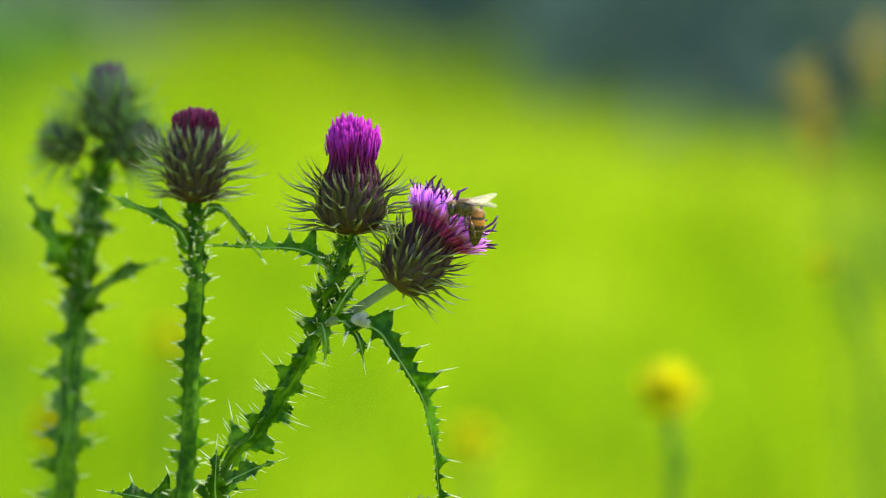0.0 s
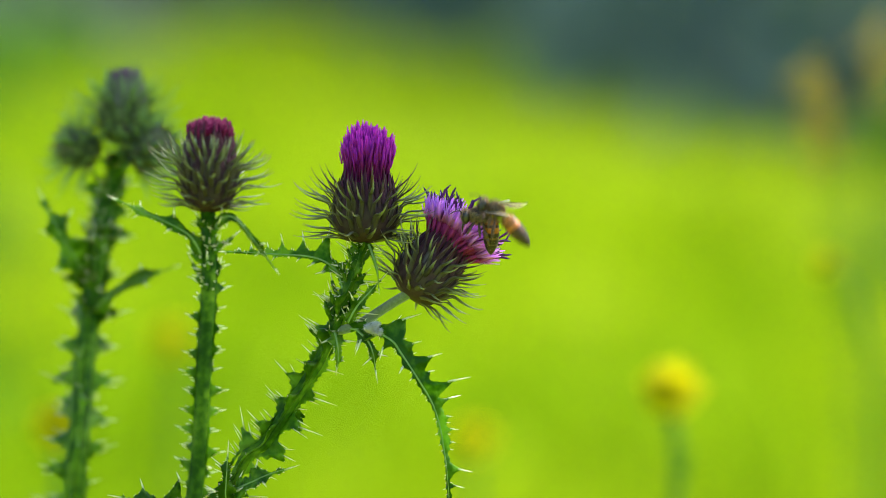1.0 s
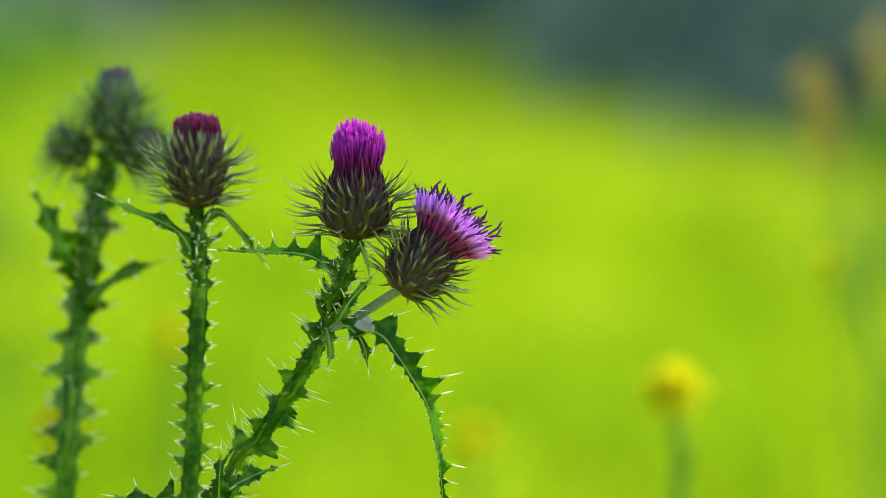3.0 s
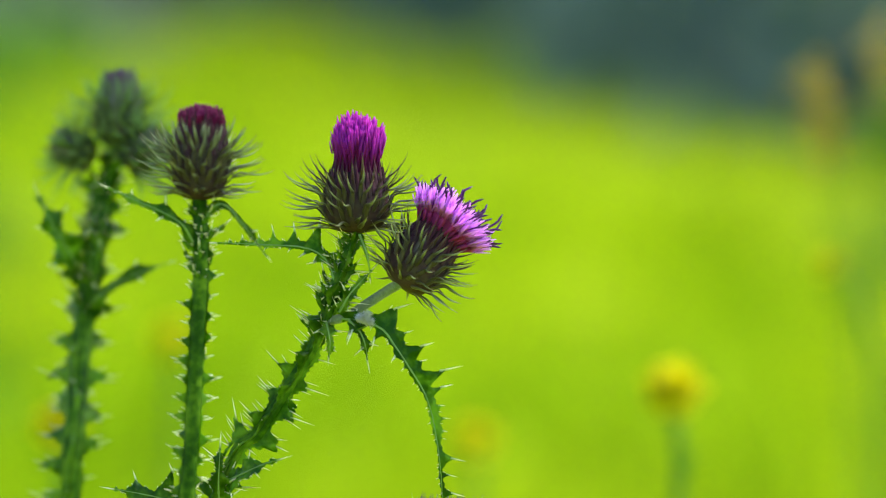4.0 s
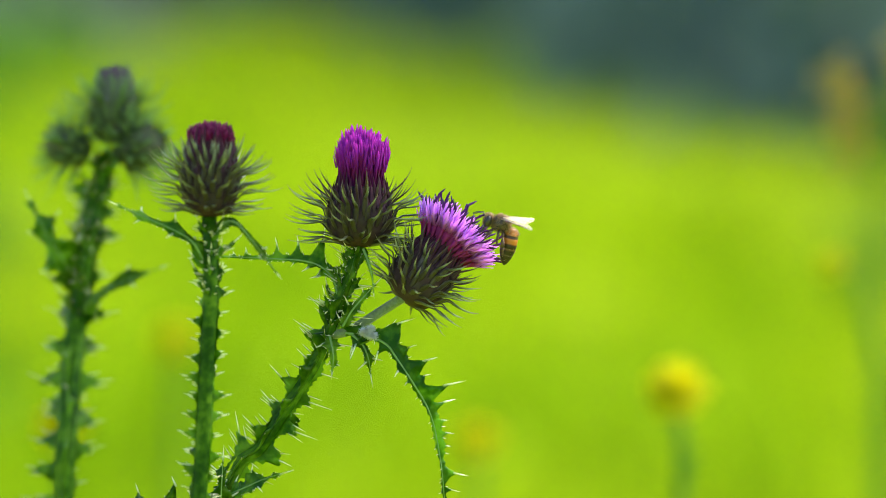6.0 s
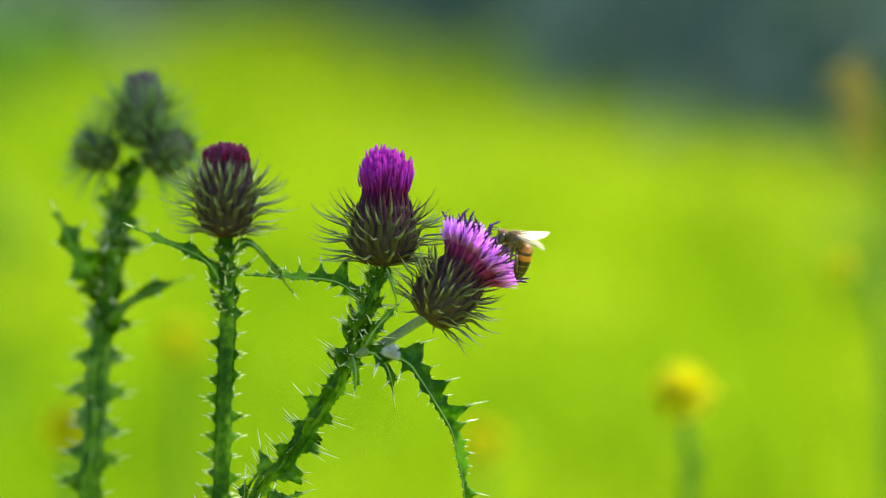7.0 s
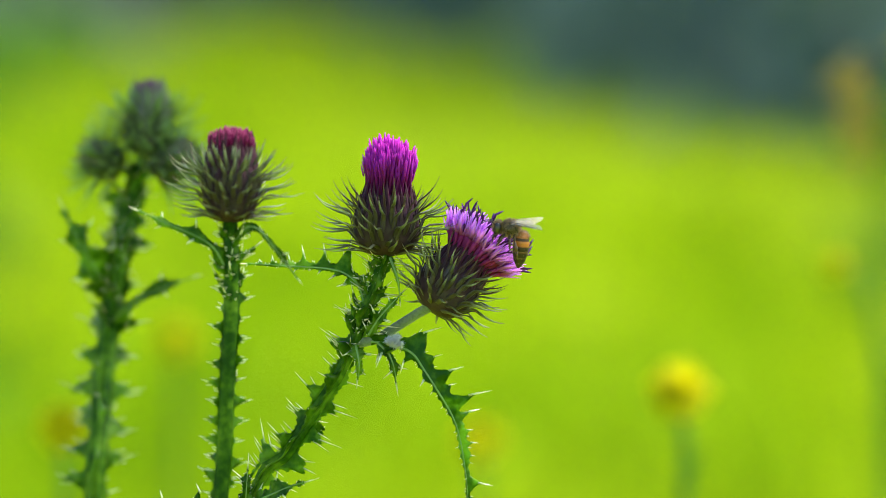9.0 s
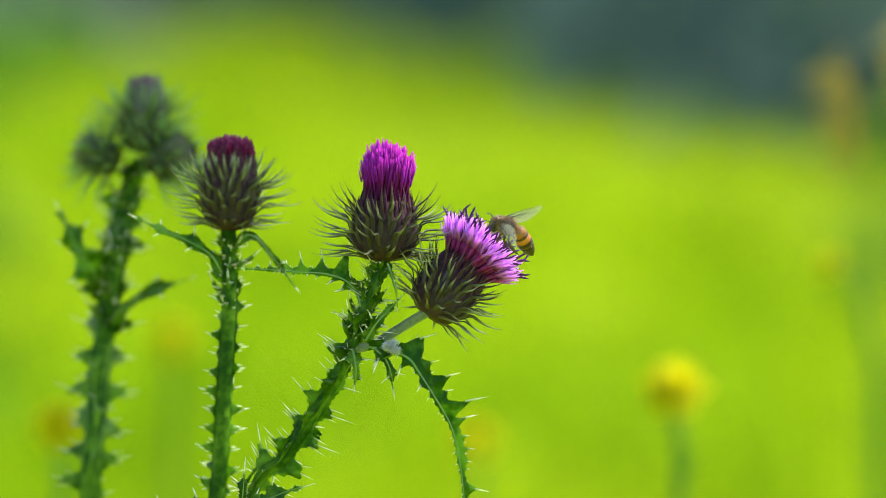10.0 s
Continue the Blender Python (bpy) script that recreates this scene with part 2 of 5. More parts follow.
def smooth_path(pts, n):
    """n points on a smooth curve through pts."""
    pts = [Vector(p) for p in pts]
    ext = [pts[0] * 2 - pts[1], *pts, pts[-1] * 2 - pts[-2]]
    lengths = [0.0]
    for a, b in zip(pts, pts[1:]):
        lengths.append(lengths[-1] + (b - a).length)
    out = []
    for i in range(n):
        s = lengths[-1] * i / (n - 1)
        k = max(j for j in range(len(pts) - 1) if lengths[j] <= s + 1e-9)
        u = (s - lengths[k]) / (lengths[k + 1] - lengths[k])
        a, b, c, d = ext[k:k + 4]
        out.append(0.5 * ((2 * b) + (c - a) * u + (2 * a - 5 * b + 4 * c - d) * u * u + (3 * b - a - 3 * c + d) * u ** 3))
    return out


def lobe_shape(u):
    """The outline of one lobe over 0 to 1: a slow rise, a sharp tip leaning forwards, a steep fall."""
    return (u / 0.62) ** 1.9 if u < 0.62 else max(0.0, (1 - u) / 0.38) ** 1.7


def leaf_mesh(name, path, width, lobes_left, lobes_right, normal, depth=1.0, spine=2.2, seed=1, curl=0.25, fine=130, plan=None):
    """A spiny lobed leaf along path (metres). width: half-width of the blade; lobes: how many on a side; depth: the lobes' reach as a multiple of width.
    plan: lobes set one by one instead, as (side, start, span, reach in millimetres, fold), start and span along the leaf."""
    rnd = random.Random(seed)
    b = Build()
    pts = smooth_path(path, fine)
    n = len(pts)
    rows = []
    peaks = []
    size = {s: [rnd.uniform(0.6, 1.25) for _ in range(max(1, k) + 1)] for s, k in ((-1, lobes_left), (1, lobes_right))}
    phase = {-1: rnd.random() * 0.5, 1: rnd.random() * 0.5}
    heavy = sum(p[0] * p[3] for p in plan) if plan else 0
    fold = {s: [(0.9 if j % 2 else -0.7) * rnd.uniform(0.3, 1.0) for j in range(11)] for s in (-1, 1)}
    N = Vector(normal).normalized()
    thick = 0.00016
    for i, p in enumerate(pts):
        u = i / (n - 1)
        d = (pts[min(i + 1, n - 1)] - pts[max(i - 1, 0)]).normalized()
        across = d.cross(N).normalized()
        up = across.cross(d).normalized()
        body = width * (0.35 + 0.65 * math.sin(math.pi * min(1, u * 1.1 + 0.1)) ** 0.7) * (1 - u ** 3)
        edge = {}
        bend = {}
        for s, k in ((-1, lobes_left), (1, lobes_right)):
            w = body * (0.45 if lobes_left and lobes_right or lobes_left == lobes_right else 1.05 if k else 0.14)
            bend[s] = 0.0
            if plan:
                w = body * (0.9 if s * heavy > 0 else 0.2) + 0.20 * width * lobe_shape((u * 27 + phase[s]) % 1)
                for side, u0, span, reach, crease in plan:
                    if side == s and u0 < u < u0 + span:
                        peak = lobe_shape((u - u0) / span)
                        w += reach * 0.001 * peak
                        bend[s] += crease * reach * 0.001 * peak
            elif k:
                q = u * k + phase[s]
                j, f = int(q), q - int(q)
                reach = width * depth * size[s][j % len(size[s])] * (1 - 0.65 * u) * (0.5 + 0.5 * min(1, u * 5))
                peak = lobe_shape(f)
                w += reach * peak + 0.12 * width * lobe_shape((f * 5 + 0.3) % 1)
                bend[s] = fold[s][j % len(fold[s])] * reach * peak
            edge[s] = max(w, 0.00012)
        wave = curl * width * math.sin(u * 30 + seed)
        row = []
        for s, f in ((-1, 1.0), (-1, 0.5), (1, 0.0), (1, 0.5), (1, 1.0)):
            lift = (f * f) * curl * edge[s] * 0.9 + (f ** 2) * wave * 0.5 * s + f ** 3 * bend[s]
            row.append((p + across * (s * f * edge[s]) + up * lift, up))
        rows.append(row)
        for side, u0, span, reach, crease in plan or ():
            if u <= u0 + 0.62 * span < u + 1 / (n - 1):
                peaks.append((row[0 if side < 0 else 4][0], across * side + d * 0.35 + up * crease, width * min(1.0, reach / 2.5)))
        for s, k in ((-1, lobes_left), (1, lobes_right)):
            if plan:
                if rnd.random() < 0.10 and u > 0.05:
                    peaks.append((row[0 if s < 0 else 4][0], across * s + d * 0.3 + up * rnd.uniform(-0.4, 0.4), edge[s] * 0.10))
            elif k:
                f = (u * k + phase[s]) % 1
                fn = ((i + 1) / (n - 1) * k + phase[s]) % 1
                if f <= 0.62 < fn or (fn < f < 0.62):
                    peaks.append((row[0 if s < 0 else 4][0], across * s + d * 0.55 + up * rnd.uniform(-0.25, 0.35), edge[s]))
                elif rnd.random() < 0.12 and u > 0.08:
                    peaks.append((row[0 if s < 0 else 4][0], across * s + d * 0.3 + up * rnd.uniform(-0.4, 0.4), edge[s] * 0.05))
    top = [[b.vert(p + up * thick * (1.6 if k == 2 else 1), i / (n - 1)) for k, (p, up) in enumerate(r)] for i, r in enumerate(rows)]
    low = [[b.vert(p - up * thick * (2.6 if k == 2 else 1), i / (n - 1)) for k, (p, up) in enumerate(r)] for i, r in enumerate(rows)]
    for i in range(n - 1):
        for k in range(4):
            b.face((top[i][k], top[i][k + 1], top[i + 1][k + 1], top[i + 1][k]))
            b.face((low[i][k + 1], low[i][k], low[i + 1][k], low[i + 1][k + 1]))
        b.face((top[i][0], top[i + 1][0], low[i + 1][0], low[i][0]))
        b.face((top[i + 1][4], top[i][4], low[i][4], low[i + 1][4]))
    rib = [r[2][0] + r[2][1] * thick * 1.5 for r in rows[::4]]
    b.tube(rib, [0.00028 - 0.00022 * i / len(rib) for i in range(len(rib))], 5, 2)
    for p, way, e in peaks:
        long = min(1.0, e / width)
        b.spike(p - way.normalized() * 0.0003 * long, way, spine * 0.001 * rnd.uniform(0.7, 1.2) * (0.14 + long * 0.86), 0.00009 + 0.00015 * long)
    d = (pts[-1] - pts[-3]).normalized()
    b.spike(pts[-1], d, spine * 0.0013, 0.00018)
    return b.mesh(name, [LEAF, SPINE, RIB])


def stem_mesh(path, r0, r1, sides=12, fine=90):
    b = Build()
    pts = smooth_path(path, fine)
    n = len(pts)
    b.tube(pts, [r0 + (r1 - r0) * i / (n - 1) for i in range(n)], sides, ridge=0.10)
    return b.mesh("stem", [STEM]), pts


def stem_wing(pts, azimuth, twist, radius, reach, period, spine, seed):
    """A jagged, spiny wing that runs down a stem: a thin strip with triangular lobes."""
    rnd = random.Random(seed)
    b = Build()
    n = len(pts)
    length = 0.0
    rows = []
    peaks = []
    q = rnd.random()
    size, lastj = 1.0, -1
    side = None
    total = sum((b - a).length for a, b in zip(pts, pts[1:]))
    for i, p in enumerate(pts):
        d = (pts[min(i + 1, n - 1)] - pts[max(i - 1, 0)]).normalized()
        if side is None:
            side = Vector((1, 0, 0))
        side = (side - d * side.dot(d)).normalized()
        other = d.cross(side)
        if i:
            length += (p - pts[i - 1]).length
        a = azimuth + twist * length * 10 + 0.18 * math.sin(length * 260 + seed)
        out = side * math.cos(a) + other * math.sin(a)
        tang = d.cross(out)
        f = length / period + q
        j, f = int(f), f % 1
        if j != lastj:
            size, lastj = rnd.choice((0.25, 0.6, 0.9, 1.0, 1.25)), j
            tilt = rnd.uniform(-1.1, 1.1)
        left = total - length
        small = min(1.0, 0.38 + left / 0.025)
        blunt = min(0.78, lobe_shape(min(1.0, max(0.0, (f - 0.10) / 0.80)))) / 0.78
        w = reach * small * (0.08 + size * blunt * (0.9 + 0.16 * math.sin(f * 31 + seed)) + 0.16 * lobe_shape((f * 5) % 1))
        rows.append((p + out * radius * 0.9, p + out * (radius + w * 0.5) + tang * (tilt * w * 0.3), p + out * (radius + w) + tang * (tilt * w * 0.9), tang))
        fn = f + ((pts[min(i + 1, n - 1)] - p).length) / period
        if f <= 0.62 < fn:
            peaks.append((rows[-1][2], out + d * 0.25 + tang * rnd.uniform(-0.4, 0.4), 1.0 if out.y > -0.6 else 0.2))
        elif size > 0.5 and (f <= 0.46 < fn or f <= 0.78 < fn) and out.y > -0.6:
            peaks.append((rows[-1][2], out + d * rnd.uniform(-0.1, 0.6) + tang * rnd.uniform(-0.5, 0.5), rnd.uniform(0.5, 0.9)))
        elif rnd.random() < (0.07 if out.y > -0.5 else 0.01):
            peaks.append((rows[-1][2], out + d * rnd.uniform(-0.2, 0.5) + tang * rnd.uniform(-0.6, 0.6), 0.5))
    th = 0.00018
    A = [[b.vert(r[k] + r[3] * th, i / n) for k in range(3)] for i, r in enumerate(rows)]
    B = [[b.vert(r[k] - r[3] * th, i / n) for k in range(3)] for i, r in enumerate(rows)]
    for i in range(n - 1):
        for k in range(2):
            b.face((A[i][k], A[i][k + 1], A[i + 1][k + 1], A[i + 1][k]))
            b.face((B[i][k + 1], B[i][k], B[i + 1][k], B[i + 1][k + 1]))
        b.face((A[i + 1][2], A[i][2], B[i][2], B[i + 1][2]))
    for p, way, e in peaks:
        b.spike(p, way, spine * 0.001 * rnd.uniform(0.7, 1.25) * (0.2 + 0.8 * e), 0.00010 + 0.00008 * e)
    return b.mesh("stem_wing", [LEAF, SPINE])


def fuzz(b, centre, radii, count, length, rnd, slot=0):
    for _ in range(count):
        n = Vector((rnd.gauss(0, 1), rnd.gauss(0, 1), rnd.gauss(0, 1))).normalized()
        p = Vector(centre) + Vector((n.x * radii[0], n.y * radii[1], n.z * radii[2]))
        w = (n + Vector((rnd.gauss(0, 0.3), rnd.gauss(0, 0.3), rnd.gauss(0, 0.3)))).normalized()
        s = w.orthogonal().normalized() * 0.00006
        u = w.cross(s)
        L = length * rnd.uniform(0.6, 1.2)
        ids = [b.vert(p + s), b.vert(p - s * 0.5 + u * 0.9), b.vert(p - s * 0.5 - u * 0.9), b.vert(p + w * L, 1)]
        b.face((ids[0], ids[1], ids[3]), slot)
        b.face((ids[1], ids[2], ids[3]), slot)
        b.face((ids[2], ids[0], ids[3]), slot)


def bract_mesh(start, spread, lift, length, width, seed, tone=0):
    """One bract of a flower head: x across, y outwards, z along the head's axis. It clings at angle start from the axis, leaves at spread, and its tip turns up by lift."""
    rnd = random.Random(seed * 7 + tone)
    b = Build()
    n = 16
    y = z = 0.0
    rings = []
    veer = rnd.uniform(-0.10, 0.10)
    for i in range(n):
        u = i / (n - 1)
        if u < 0.24:
            a = start
        elif u < 0.44:
            f = (u - 0.24) / 0.20
            a = start + (spread - start) * f * f * (3 - 2 * f)
        else:
            a = spread - lift * ((u - 0.44) / 0.56) ** 1.4
        if i:
            y += math.sin(radians(a)) * length / (n - 1)
            z += math.cos(radians(a)) * length / (n - 1)
        x = veer * length * max(0.0, u - 0.3) ** 1.6
        if u < 0.34:
            w = width * (0.62 + 0.22 * math.sin(math.pi * u / 0.34) - 0.10 * u / 0.34)
        else:
            w = width * 0.52 * (1 - ((u - 0.34) / 0.66) ** 1.3)
        w = max(w, 0.00004)
        c, s = math.cos(radians(a)), math.sin(radians(a))
        t = (0.22 if u < 0.24 else 0.22 + 0.46 * min(1.0, (u - 0.24) / 0.2)) * w + 0.00003
        ring = []
        for px, py in ((-1, 0.1), (-0.55, 0.8), (0.55, 0.8), (1, 0.1), (0, -0.55)):
            ring.append(b.vert((x + w * px, y + c * t * py, z - s * t * py), u))
        rings.append(ring)
    for p, q in zip(rings, rings[1:]):
        for k in range(5):
            b.face((p[k], p[(k + 1) % 5], q[(k + 1) % 5], q[k]))
    b.face(tuple(rings[-1]))
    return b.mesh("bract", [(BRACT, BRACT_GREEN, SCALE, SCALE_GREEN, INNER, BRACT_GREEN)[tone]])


def open_floret(seed):
    """One open floret, a centimetre long: a slender tube, five strap lobes and a dark anther column."""
    rnd = random.Random(seed)
    b = Build()
    b.tube([(0, 0, 0), (0, 0, 0.003), (0, 0, 0.0055)], [0.00030, 0.00040, 0.00055], 5, 0, [0, 0.28, 0.46])
    for k in range(5):
        a = 2 * math.pi * (k + rnd.random() * 0.3) / 5
        o = Vector((math.cos(a), math.sin(a), 0))
        L = rnd.uniform(0.0032, 0.0051)
        lean = rnd.uniform(0.06, 0.42)
        turn = Vector((-o.y, o.x, 0)) * rnd.uniform(-0.0006, 0.0006)
        b.tube([o * 0.0003 + Vector((0, 0, 0.0048)), o * (0.0004 + lean * L * 0.5) + turn + Vector((0, 0, 0.0050 + L * 0.5)), o * (0.0004 + lean * L * 1.0) + turn * 0.4 + Vector((0, 0, 0.0050 + L))],
               [0.00036, 0.00046, 0.00010], 4, 0, [0.45, 0.75, 1], flat=0.34, up=o)
    h = rnd.uniform(0.0110, 0.0127) if seed % 3 else 0.0102
    k = Vector((rnd.uniform(-1, 1), rnd.uniform(-1, 1), 0)) * 0.0016
    b.tube([(0, 0, 0.0045), (0, 0, 0.007), k * 0.4 + Vector((0, 0, h - 0.0014)), k * 0.75 + Vector((0, 0, h - 0.0006)), k + Vector((0, 0, h))], [0.00013, 0.00018, 0.00022, 0.00021, 0.00009], 6, 1, [0, 0.3, 0.7, 0.9, 1])
    return b.mesh("floret", [LILAC, ANTHER])


def closed_floret(seed, mat, length):
    rnd = random.Random(seed)
    b = Build()
    k = Vector((rnd.uniform(-1, 1), rnd.uniform(-1, 1), 0)) * 0.0012
    pts = [(0, 0, 0), (0, 0, length * 0.4), k * 0.4 + Vector((0, 0, length * 0.7)), k * 0.8 + Vector((0, 0, length * 0.92)), k + Vector((0, 0, length))]
    b.tube(pts, [0.00026, 0.00026, 0.00031, 0.00025, 0.00008], 5, 0, [0, 0.4, 0.7, 0.92, 1])
    for _ in range(4):
        a = rnd.random() * 6.28
        o = Vector((math.cos(a), math.sin(a), 0)) * rnd.uniform(0.0004, 0.0008)
        z = length * rnd.uniform(0.6, 0.75)
        b.tube([o * 0.6 + Vector((0, 0, z)), o * 1.1 + Vector((0, 0, z + 0.0015)), o * 1.5 + Vector((0, 0, z + 0.0030))], [0.0002, 0.0002, 0.00006], 4, 0, [0.65, 0.85, 1.0])
    return b.mesh("floret", [mat])


BRACTS = {}
SCALES = {}


def flower_head(plant, base, at, axis, radius, length, florets, count=84, bract=9.5, flare=1.0, roll=0.0, seed=3, label="", tone=0, neck=0.64, inner=3):
    """A thistle head on the stage: an urn of spiny bracts round a bundle of florets. at: its foot; axis: the way it faces."""
    rnd = random.Random(seed)
    Z = Vector(axis).normalized()
    X = Z.cross(Vector((0, 1, 0))).normalized()
    Y = Z.cross(X)
    m = Matrix((X, Y, Z)).transposed().to_4x4()
    m = Matrix.Translation(at - base) @ m @ Matrix.Rotation(roll, 4, "Z")
    prof = [(0.16, 0.0), (0.5, 0.03), (0.78, 0.12), (0.94, 0.26), (1.0, 0.42), (0.97, 0.58), (0.9, 0.74), (0.5 * (0.9 + neck), 0.88), (neck, 1.0), (neck - 0.14, 1.01)]
    b = Build()
    b.lathe([(r * radius, z * length) for r, z in prof], 28)
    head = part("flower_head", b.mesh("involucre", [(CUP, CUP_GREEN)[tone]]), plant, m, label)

    def surface(h):
        for (r0, z0), (r1, z1) in zip(prof, prof[1:]):
            if z0 <= h <= z1:
                f = (h - z0) / (z1 - z0)
                return (r0 + (r1 - r0) * f) * radius
        return prof[-2][0] * radius

    for i in range(count):
        h = 0.02 + (0.67 if neck < 0.7 else 0.74) * ((i + 0.5) / count)
        k = min(5, int(h * 6))
        kind = (k, i % 3, round(bract * 10), tone, inner)
        if kind not in BRACTS:
            start = (74, 40, 16, 4, -4, -9)[k]
            spread = (98, 90, 76, 47, 20, 8)[k] + (i % 3 - 1) * 9
            lift = (18, 28, 34, 24, 8, 3)[k] * (0.75 + 0.3 * (i % 3))
            ln = bract * 0.00088 * (0.94, 1.06, 1.08, 0.84, 0.52, 0.40)[k] * (0.92 + 0.08 * (i % 3))
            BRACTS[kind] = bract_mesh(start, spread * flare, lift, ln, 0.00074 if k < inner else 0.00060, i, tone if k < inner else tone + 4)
        a = i * 2.39996 + rnd.uniform(-0.12, 0.12)
        r = surface(h) - 0.0001
        o = Vector((math.cos(a), math.sin(a), 0))
        bm = Matrix((Vector((0, 0, 1)).cross(o) * -1, o, Vector((0, 0, 1)))).transposed().to_4x4()
        tilt = Matrix.Rotation(rnd.uniform(-0.16, 0.16), 4, "Y") @ Matrix.Rotation(rnd.uniform(-0.10, 0.10), 4, "X")
        part("bract", BRACTS[kind], head, Matrix.Translation(o * r + Vector((0, 0, h * length))) @ bm @ tilt @ Matrix.Scale(rnd.uniform(0.85, 1.12), 4))
    # the innermost rows: dark scales that close round the neck
    if tone not in SCALES:
        SCALES[tone] = [bract_mesh(-12, -9, 2, 0.0046, 0.00080, j, tone + 2) for j in range(2)]
    for i in range(60):
        h = 0.56 + 0.32 * (i + 0.5) / 60
        a = i * 2.39996
        o = Vector((math.cos(a), math.sin(a), 0))
        bm = Matrix((Vector((0, 0, 1)).cross(o) * -1, o, Vector((0, 0, 1)))).transposed().to_4x4()
        part("scale", SCALES[tone][i % 2], head, Matrix.Translation(o * (surface(h) + 0.0001) + Vector((0, 0, h * length))) @ bm @ Matrix.Rotation(rnd.uniform(-0.1, 0.1), 4, "Y") @ Matrix.Scale(rnd.uniform(0.85, 1.15) * length / 0.0118, 4))
    number, fan, size, deep, meshes, dome = florets
    top = length * deep
    for i in range(number):
        f = math.sqrt((i + 0.5) / number)
        a = i * 2.39996
        o = Vector((math.cos(a), math.sin(a), 0))
        lean = fan * f + rnd.uniform(-0.05, 0.05)
        fm = Matrix.Translation(o * (f * radius * (neck - 0.04)) + Vector((0, 0, top))) @ Matrix.Rotation(lean, 4, Vector((-o.y, o.x, 0)))
        fm = fm @ Matrix.Rotation(rnd.random() * 6.28, 4, "Z") @ Matrix.Scale(size * rnd.uniform(0.9, 1.1) * (1 - dome * f * f), 4)
        part("floret", rnd.choice(meshes), head, fm)
    return head


OPEN = [open_floret(i) for i in range(8)]
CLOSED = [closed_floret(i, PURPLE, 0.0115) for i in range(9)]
BUD = [closed_floret(i, CRIMSON, 0.006) for i in range(4)]
BUD_DUSKY = [closed_floret(i, DUSKY, 0.006) for i in range(4)]


def thistle(name_label, base):
    plant = new("thistle_plant")
    plant.matrix_basis = STAGE @ Matrix.Translation(base)
    return tagged(plant, name_label, "thistle", "thistles in the meadow")


def thistle_stem(plant, base, pts, r0, r1, wings, reach, period, spine, seed):
    mesh, path = stem_mesh([p - base for p in pts], r0, r1)
    stem = part("stem", mesh, plant)
    # the wings keep to the upper stretch, which is sampled finely
    up = [p for p in smooth_path([p - base for p in pts[2:]], 420)]
    for k, a in enumerate(wings):
        part("stem_wing", stem_wing(up, radians(a), 0.10 if k % 2 else -0.08, r1 * 0.9 + (r0 - r1) * 0.12, reach * (1 if k < 2 else 0.8), period * (1 + 0.1 * k), spine, seed * 10 + k), stem)
    return stem


# ---- the ground, the wood's edge and the meadow ----
def ground():
    b = Build()
    xs = sorted({round(s * (1.6 ** k - 1), 2) for k in range(15) for s in (-1, 1)})
    ys = sorted({round(s * (1.42 ** k - 1) * 1.0, 2) for k in range(18) for s in (-0.35, 1)})
    ids = {}
    for i, x in enumerate(xs):
        for j, y in enumerate(ys):
            z = 0.0 if abs(y) < 3 else 0.05 * noise.noise(Vector((x * 0.3, y * 0.2, 0)))
            ids[i, j] = b.vert((x, y, z), 0)
    for i in range(len(xs) - 1):
        for j in range(len(ys) - 1):
            b.face((ids[i, j], ids[i + 1, j], ids[i + 1, j + 1], ids[i, j + 1]))
    ob = new("ground", b.mesh("ground", [SOIL]))
    return tagged(ob, "sunlit yellow-green meadow ground", "ground", kind="structure")


ground()


def grass():
    rnd = random.Random(5)
    b = Build()
    for i in range(34000):
        if i < 15000:
            y = 4.0 * (70 / 4.0) ** rnd.random()
            x = rnd.uniform(-1, 1) * (y * 0.11 + 0.3)
        else:
            y = rnd.uniform(-4, 16)
            x = rnd.uniform(-6, 6)
            if -0.4 < y < 4 and abs(x) < 0.25 + 0.1 * y:
                continue
        h = rnd.uniform(0.06, 0.16) * (1 + abs(y) * 0.006)
        w = 0.004 + 0.0009 * abs(y)
        a = rnd.random() * 3.14
        dx, dy = math.cos(a) * w, math.sin(a) * w
        lx, ly = rnd.uniform(-0.5, 0.5) * h, rnd.uniform(-0.5, 0.5) * h
        p = [b.vert((x - dx, y - dy, -0.03)), b.vert((x + dx, y + dy, -0.03)), b.vert((x + lx * 0.4 + dx * 0.7, y + ly * 0.4 + dy * 0.7, h * 0.6)),
             b.vert((x + lx * 0.4 - dx * 0.7, y + ly * 0.4 - dy * 0.7, h * 0.6)), b.vert((x + lx, y + ly, h))]
        b.face((p[0], p[1], p[2], p[3]))
        b.face((p[3], p[2], p[4]))
    tagged(new("meadow_grass", b.mesh("meadow_grass", [GRASS], smooth=False)), "bright yellow-green sunlit meadow grass", "grass", kind="stuff")


grass()


